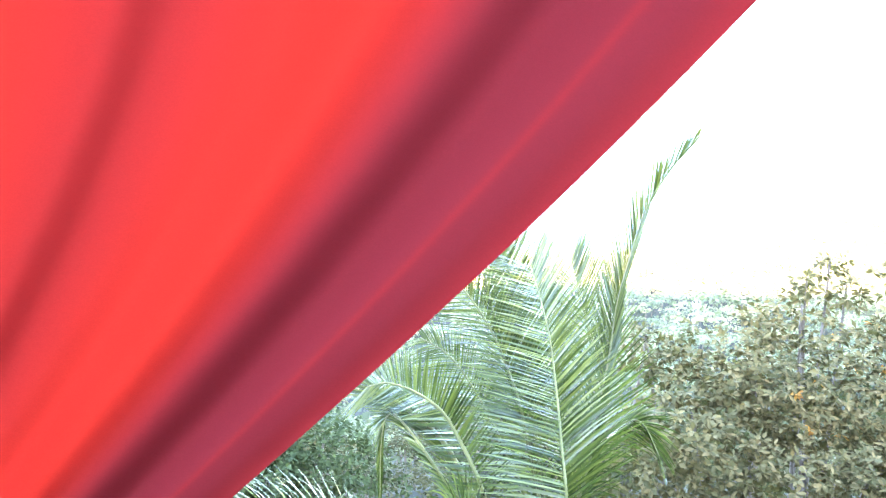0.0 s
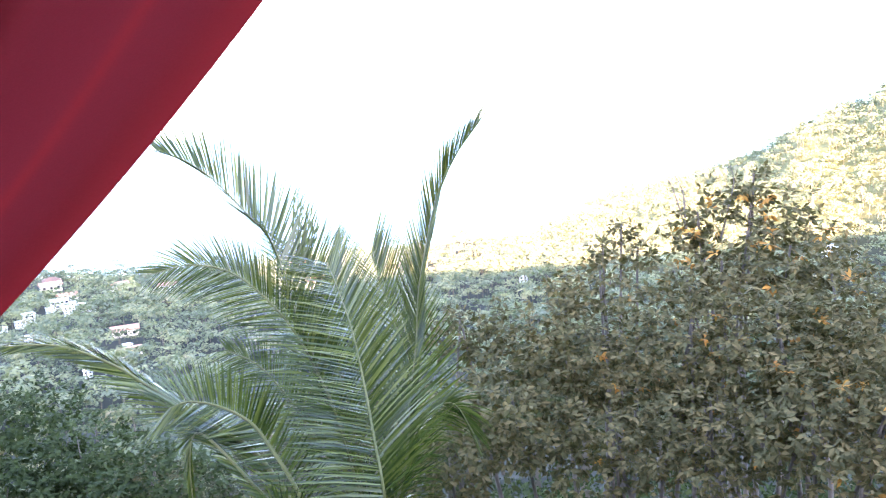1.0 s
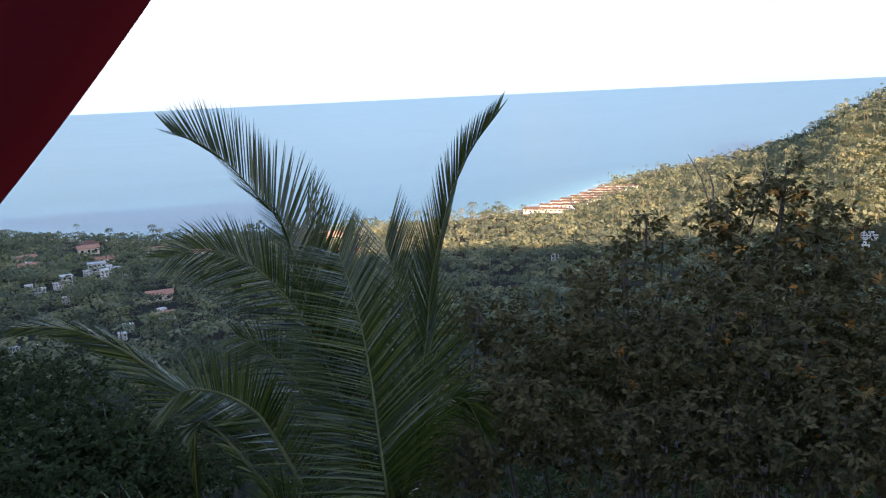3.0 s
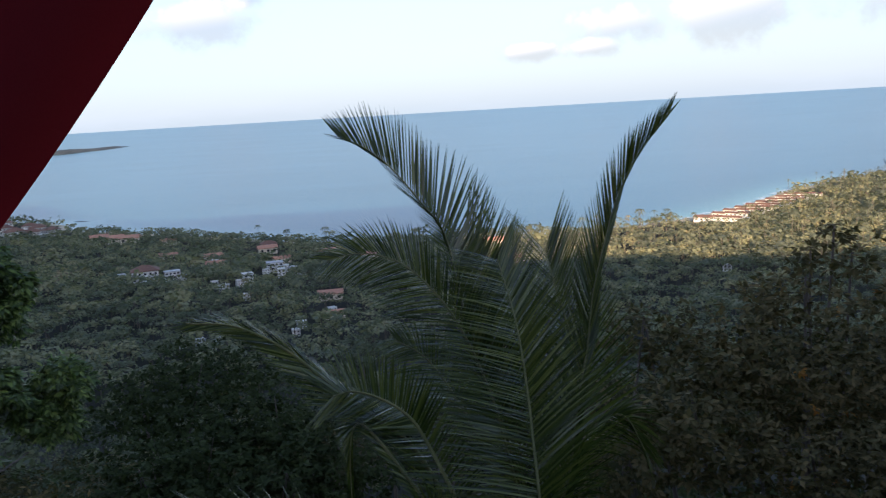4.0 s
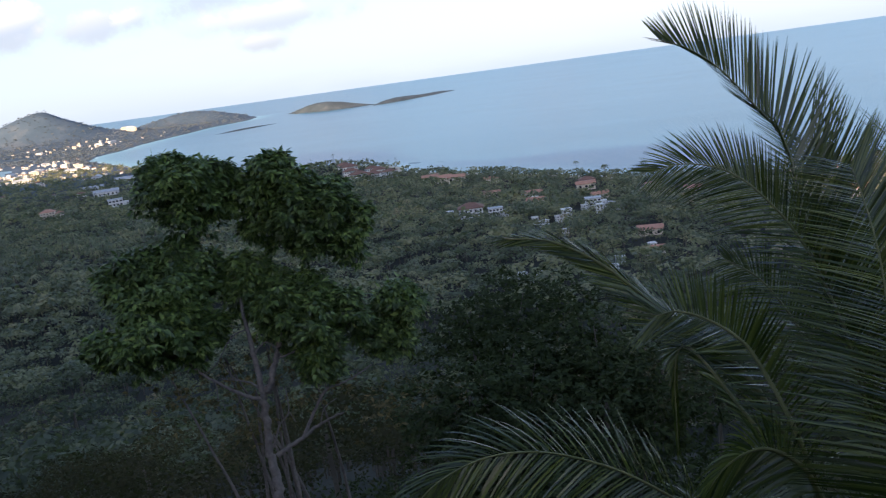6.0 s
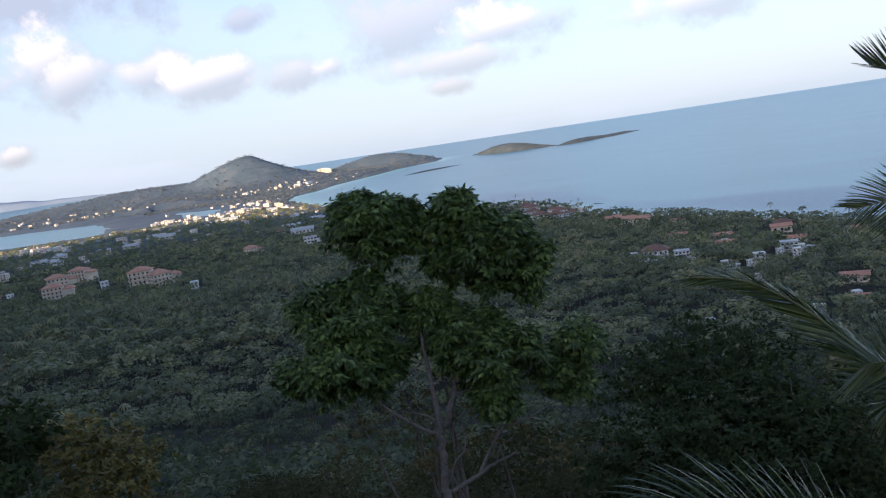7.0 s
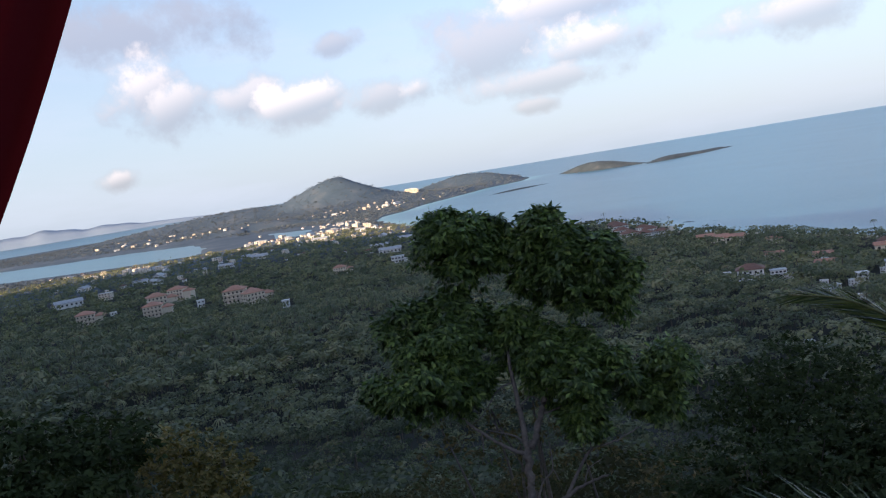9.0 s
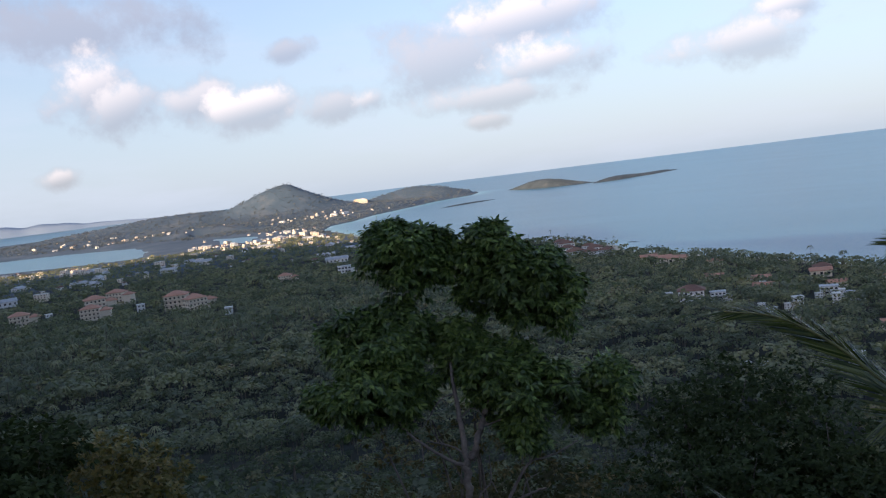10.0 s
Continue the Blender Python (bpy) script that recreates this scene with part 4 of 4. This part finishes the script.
TREE = [(-8.54, 10.39, -1.42, 0.63, 0.65), (-8.01, 10.80, -1.41, 0.27, 0.40), (-7.45, 11.20, -1.44, 0.48, 0.46), (-6.98, 11.31, -1.99, 0.59, 0.55), (-6.45, 11.46, -2.26, 0.41, 0.52), (-7.67, 11.08, -2.05, 0.38, 0.43),
        (-8.99, 9.52, -2.49, 0.48, 0.46), (-8.57, 10.17, -2.51, 0.54, 0.49), (-8.68, 9.20, -3.19, 0.70, 0.55), (-9.02, 8.84, -3.27, 0.32, 0.32), (-8.20, 9.70, -3.42, 0.48, 0.43), (-8.41, 9.56, -2.83, 0.55, 0.44),
        (-7.84, 10.64, -2.96, 0.43, 0.55), (-7.11, 10.75, -3.08, 0.48, 0.46), (-6.77, 10.71, -3.56, 0.59, 0.52), (-6.35, 10.97, -3.56, 0.35, 0.43), (-7.12, 10.31, -3.30, 0.40, 0.40), (-5.86, 11.65, -3.72, 0.43, 0.47),
        (-6.69, 10.47, -4.04, 0.38, 0.30), (-6.00, 11.37, -4.03, 0.40, 0.36),
        (-6.68, 11.44, -1.93, 0.49, 0.47), (-6.81, 11.23, -2.35, 0.49, 0.34), (-7.09, 11.15, -1.76, 0.47, 0.47)]
tree = plant_root("broadleaf_tree", "round-crowned tree with dark drooping leaves and pale bark", "tree", 0, 0)
limb([rooted(-6.85, 9.13), (-6.85, 9.13, -6.23), (-7.01, 9.35, -5.70), (-7.15, 9.53, -5.20), (-7.28, 9.68, -4.70), (-7.32, 9.81, -4.36), (-7.27, 9.90, -4.24)], 0.085, 0.045, tree, "trunk", 10)
for pts, r in (([(-7.26, 9.86, -4.34), (-7.20, 10.09, -3.89), (-7.13, 10.28, -3.49), (-7.24, 10.63, -3.12), (-7.26, 11.07, -2.81)], 0.055),
               ([(-7.33, 9.83, -4.30), (-7.46, 9.94, -3.76), (-7.54, 10.01, -3.40), (-7.78, 10.29, -2.93), (-7.99, 10.49, -2.55)], 0.045),
               ([(-7.32, 9.79, -4.40), (-7.54, 9.67, -4.29), (-7.88, 9.51, -4.02), (-8.12, 9.41, -3.78), (-8.31, 9.40, -3.55)], 0.032),
               ([(-7.34, 9.81, -4.32), (-7.44, 9.80, -4.17), (-7.64, 9.69, -4.07), (-7.83, 9.56, -4.00)], 0.020),
               ([(-7.11, 9.58, -5.17), (-6.81, 9.87, -5.01), (-6.61, 10.07, -4.88), (-6.33, 10.29, -4.79)], 0.040),
               ([(-6.81, 9.87, -5.01), (-6.69, 10.11, -4.68), (-6.56, 10.30, -4.44), (-6.31, 10.49, -4.38), (-6.06, 10.86, -4.26)], 0.028),
               ([(-7.16, 9.60, -5.05), (-7.14, 9.66, -4.95), (-7.10, 9.78, -4.77), (-7.01, 9.91, -4.63), (-7.07, 10.02, -4.29)], 0.020),
               ([(-7.46, 9.94, -3.76), (-7.33, 10.09, -3.63), (-7.19, 10.15, -3.75), (-7.08, 10.13, -3.99)], 0.012),
               ([(-7.88, 9.51, -4.02), (-7.84, 9.45, -4.23), (-7.83, 9.36, -4.44)], 0.010),
               ([(-7.01, 9.91, -4.63), (-6.96, 9.91, -4.71), (-6.92, 9.90, -4.79)], 0.010),
               ([(-7.20, 10.09, -3.89), (-7.02, 10.23, -3.85), (-6.83, 10.40, -3.74)], 0.018),
               ([(-7.54, 10.01, -3.40), (-7.71, 9.85, -3.46), (-7.88, 9.60, -3.79), (-7.98, 9.48, -3.87)], 0.012),
               ([(-6.61, 10.07, -4.88), (-6.58, 10.18, -4.69), (-6.43, 10.33, -4.58)], 0.012),
               ([(-7.64, 9.69, -4.07), (-7.76, 9.66, -3.90), (-7.82, 9.68, -3.70)], 0.010),
               ([(-6.56, 10.30, -4.44), (-6.60, 10.36, -4.24), (-6.55, 10.44, -4.10)], 0.010)):
    limb(pts, r, max(r * 0.35, 0.005), tree)
g = np.random.default_rng(21)
domes = []
for a, b, c, d, e in TREE:
    for way in unit(g.normal(size=(14, 3)) + np.array([0, -0.2, 0.3])):
        domes.append((a + way[0] * d * 0.72, b + way[1] * d * 0.72, c + way[2] * e * 0.74, d * g.uniform(0.28, 0.42), e * g.uniform(0.32, 0.46)))
foliage(domes, 1250, 0.13, 0.42, 1.0, tree, M_MANGO, g, label="dense dark green drooping leaves", fill=0.1, crown_up=0.75)


def bushy(label, category, lobes, mat, seed, per_m2, size, slim, stems, name="broadleaf_tree", group="", some=None):
    ob = plant_root(name, label, category, 0, 0, group)
    g = np.random.default_rng(seed)
    foliage(lobes, per_m2, size, slim, 0.5, ob, mat, g, fill=0.4)
    if some:
        mat2, share = some
        foliage(lobes, per_m2 * share, size * 0.95, slim, 0.7, ob, mat2, g, "withered_leaves", "orange and yellow withered leaves")
    c = np.mean([l[:2] for l in lobes], 0)
    for k in range(stems):
        l = lobes[int(g.integers(0, len(lobes)))]
        f = rooted(c[0] + g.normal(0, 0.35), c[1] + g.normal(0, 0.35))
        mid = ((f[0] + l[0]) / 2 + g.normal(0, 0.2), (f[1] + l[1]) / 2 + g.normal(0, 0.2), (f[2] + l[2]) / 2)
        limb([f, mid, (l[0], l[1], l[2] + l[4] * 0.6)], 0.05, 0.012, ob, "trunk" if k == 0 else "branch", 6)
    return ob


BUSH = [(5.58, 9.19, -1.26, 0.34, 0.26), (5.23, 9.33, -1.57, 0.34, 0.24), (5.85, 9.04, -1.12, 0.30, 0.24), (5.93, 8.69, -1.46, 0.40, 0.30), (5.5, 8.66, -1.82, 0.52, 0.34), (4.95, 9.21, -1.75, 0.34, 0.24), (5.06, 8.5, -2.13, 0.55, 0.36),
        (5.54, 7.87, -1.94, 0.5, 0.4), (6.1, 8.3, -1.9, 0.5, 0.4), (5.70, 8.10, -2.3, 0.6, 0.45), (4.5, 8.3, -2.25, 0.6, 0.35)]
olive = bushy("tall thin tree with olive leaves turning orange", "tree", BUSH, M_DRY, 31, 190, 0.115, 0.42, 14, group="trees beside the terrace", some=(M_ORANGE, 0.03))
for pts in ([(5.3, 9.2, -2.4), (5.1, 9.4, -1.6), (5.0, 9.55, -1.1), (4.86, 9.62, -0.80)], [(5.1, 9.4, -1.5), (5.12, 9.5, -1.15), (5.03, 9.6, -0.9)], [(5.4, 9.1, -1.8), (5.6, 9.1, -1.1), (5.56, 9.1, -0.85)]):
    limb(pts, 0.014, 0.004, olive, sides=5)
bushy("slender tree with sparse olive leaves", "tree", [(4.17, 9.3, -1.58, 0.22, 0.2), (3.93, 9.34, -1.83, 0.26, 0.2), (4.24, 9.0, -1.85, 0.30, 0.2), (3.7, 8.9, -2.1, 0.5, 0.25), (3.2, 8.8, -2.2, 0.4, 0.22)], M_DRY, 32, 200, 0.11, 0.4, 6, group="trees beside the terrace")
bushy("dense shrub with small green and brown leaves", "shrub", [(2.64, 8.30, -2.55, 0.70, 0.44), (1.98, 9.02, -2.53, 0.47, 0.33), (2.13, 7.73, -3.07, 0.78, 0.54), (1.5, 8.0, -3.5, 0.7, 0.6)], M_DRY, 33, 420, 0.09, 0.5, 6, "shrub", "trees beside the terrace")
bushy("dense dry shrub with olive and rust leaves", "shrub", [(3.37, 7.99, -2.67, 0.76, 0.57), (4.08, 7.45, -2.60, 0.74, 0.56), (3.06, 7.30, -3.34, 0.84, 0.54), (3.86, 6.72, -3.22, 0.82, 0.53)], M_DRY, 34, 560, 0.085, 0.42, 8, "shrub", "trees beside the terrace", (M_ORANGE, 0.015))
bushy("leafy tree with broad leaves, some orange", "tree", [(4.63, 6.79, -2.48, 0.66, 0.60), (5.69, 7.38, -2.26, 0.67, 0.53), (5.32, 6.31, -2.43, 0.60, 0.60), (4.48, 6.05, -3.00, 0.74, 0.57), (4.98, 5.65, -3.02, 0.57, 0.57)], M_DRY, 35, 520, 0.09, 0.42, 8, group="trees beside the terrace", some=(M_ORANGE, 0.025))
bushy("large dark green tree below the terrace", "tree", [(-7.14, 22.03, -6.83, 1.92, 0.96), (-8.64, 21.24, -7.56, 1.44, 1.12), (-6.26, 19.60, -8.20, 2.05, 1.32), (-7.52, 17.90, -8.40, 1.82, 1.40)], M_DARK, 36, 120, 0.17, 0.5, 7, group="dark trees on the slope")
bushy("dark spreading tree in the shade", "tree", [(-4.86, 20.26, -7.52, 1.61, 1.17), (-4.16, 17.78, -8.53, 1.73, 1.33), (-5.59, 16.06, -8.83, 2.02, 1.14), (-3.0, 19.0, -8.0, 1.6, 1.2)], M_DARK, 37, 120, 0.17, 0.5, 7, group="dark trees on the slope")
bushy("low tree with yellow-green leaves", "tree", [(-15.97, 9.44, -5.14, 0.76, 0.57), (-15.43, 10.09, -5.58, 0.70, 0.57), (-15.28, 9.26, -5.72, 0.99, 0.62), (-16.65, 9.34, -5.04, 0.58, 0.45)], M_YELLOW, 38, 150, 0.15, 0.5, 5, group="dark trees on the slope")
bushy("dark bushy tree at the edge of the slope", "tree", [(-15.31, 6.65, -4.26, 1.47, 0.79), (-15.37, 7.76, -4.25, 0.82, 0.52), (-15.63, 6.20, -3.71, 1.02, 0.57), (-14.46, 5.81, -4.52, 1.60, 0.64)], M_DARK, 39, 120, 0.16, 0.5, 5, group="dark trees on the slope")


bushy("thin dry shrub with sparse olive leaves under the tree", "shrub", [(-8.21, 10.22, -4.12, 0.50, 0.35), (-6.95, 10.66, -4.64, 0.50, 0.30), (-7.92, 10.93, -4.20, 0.60, 0.35), (-6.05, 10.82, -4.96, 0.60, 0.40), (-8.52, 9.36, -4.20, 0.60, 0.40), (-8.02, 10.57, -4.89, 0.90, 0.50)], M_DRY, 66, 75, 0.10, 0.4, 10, "shrub", "dark trees on the slope")

g = np.random.default_rng(51)
ua, ud = np.radians(g.uniform(-55, 75, 9000)), 3.2 + 30 * g.random(9000) ** 0.8
ux, uy = -np.sin(ua) * ud, np.cos(ua) * ud
uz = land(ux, uy) + g.uniform(0.05, 1.0, 9000) ** 1.5 * 1.4
uc = np.repeat(np.stack([ux, uy, uz], 1), 6, 0) + g.normal(0, 0.16, (54000, 3))
uo = unit(g.normal(size=(54000, 3)) + np.array([0, 0, 0.3])) * g.uniform(0.08, 0.16, (54000, 1))
ub = unit(np.cross(uo, g.normal(size=(54000, 3)))) * g.uniform(0.03, 0.06, (54000, 1))
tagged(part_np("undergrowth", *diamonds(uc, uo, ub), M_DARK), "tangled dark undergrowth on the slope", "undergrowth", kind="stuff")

# ---- the terrace and its curtain ----
Z = 100.0
floor = box("floor", -1.3, -3.0, Z - 1.85, 3.0, 0.30, Z - 1.6, M_WOOD)
tagged(floor, "dark wooden terrace floor", "floor", kind="structure")
tagged(box("ceiling", -1.5, -3.2, Z + 1.12, 3.2, 0.55, Z + 1.25, M_WOOD), "dark boarded terrace roof", "ceiling", kind="structure")
tagged(box("wall_back", -1.3, -3.12, Z - 4.6, 3.0, -3.0, Z + 1.12, M_PLASTER), "plain plastered house wall", "wall", kind="structure")
tagged(box("wall_left", -1.42, -3.0, Z - 5.2, -1.3, 0.52, Z + 1.12, M_PLASTER), "plain plastered side wall", "wall", kind="structure")

# the cloth hangs from the rail, billows outwards and runs to the tie: rail, belly and tie at the free edge and at the wall
EDGE = np.array([(0.408, -0.408, 1.11), (0.146, 0.822, 0.142), (-1.162, 0.112, -0.75)])
WALL = np.array([(-1.27, -0.408, 1.11), (-1.26, 0.80, 0.14), (-1.262, 0.115, -0.77)])


def drape(name, fan0, fan1, folds, depth, off, mat, parent, label=""):
    """Cloth fanned from the tie up to the rail; fan 0 is the free edge, 1 the side at the wall."""
    n, m = 260, 90
    u, v = np.meshgrid(np.linspace(fan0, fan1, n), np.linspace(0, 1, m), indexing="ij")
    k = [(v ** 2)[..., None], (2 * v * (1 - v))[..., None], ((1 - v) ** 2)[..., None]]
    p = sum(w * (e + (f - e) * u[..., None]) for w, e, f in zip(k, EDGE, WALL))
    wave = np.sin(2 * np.pi * folds * u + 0.6 * np.sin(9 * u)) + 0.35 * np.sin(2 * np.pi * folds * 2.3 * u + 1.0)
    p[..., 1] += off + depth * wave * (0.15 + 0.85 * v ** 0.8) * ease(u, 0.0, 0.1)
    i, j = np.meshgrid(np.arange(n - 1), np.arange(m - 1), indexing="ij")
    q = (i * m + j).ravel()
    ob = part_np(name, p.reshape(-1, 3) + np.array(EYE), np.stack([q, q + 1, q + m + 1, q + m], 1), mat, parent, label, True)
    # doubled-layer shade painted in: border along the free edge, lighter streak, fold further in
    layer_shade = (1 - ease(u, 0.20, 0.33)) * (0.8 + 0.2 * ease(u, 0.0, 0.06)) - 0.16 * np.exp(-((u - 0.092) / 0.007) ** 2) + 0.5 * np.exp(-((u - 0.50) / 0.085) ** 2)
    ob.data.attributes.new("layer_shade", "FLOAT", "POINT").data.foreach_set("value", layer_shade.clip(0, 1).ravel().astype(np.float32))
    return ob


curtain = plant_root("curtain", "thin red cotton curtain tied back in folds", "curtain", 0, 0)
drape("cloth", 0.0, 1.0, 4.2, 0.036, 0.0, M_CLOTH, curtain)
part_np("tie_cord", *tube(smooth_line([(-1.3, 0.12, -0.74), (-1.23, 0.08, -0.77), (-1.16, 0.09, -0.78), (-1.14, 0.12, -0.76)], 16) + np.array(EYE), np.full(16, 0.012), 6), M_CLOTH, curtain, smooth=True)
part_np("curtain_rail", *tube(np.array([(-1.3, -0.41, 1.1), (0, -0.41, 1.1), (1.2, -0.41, 1.1)]) + np.array(EYE), np.full(3, 0.014), 8), M_WOOD, curtain, "dark wooden rail", True)
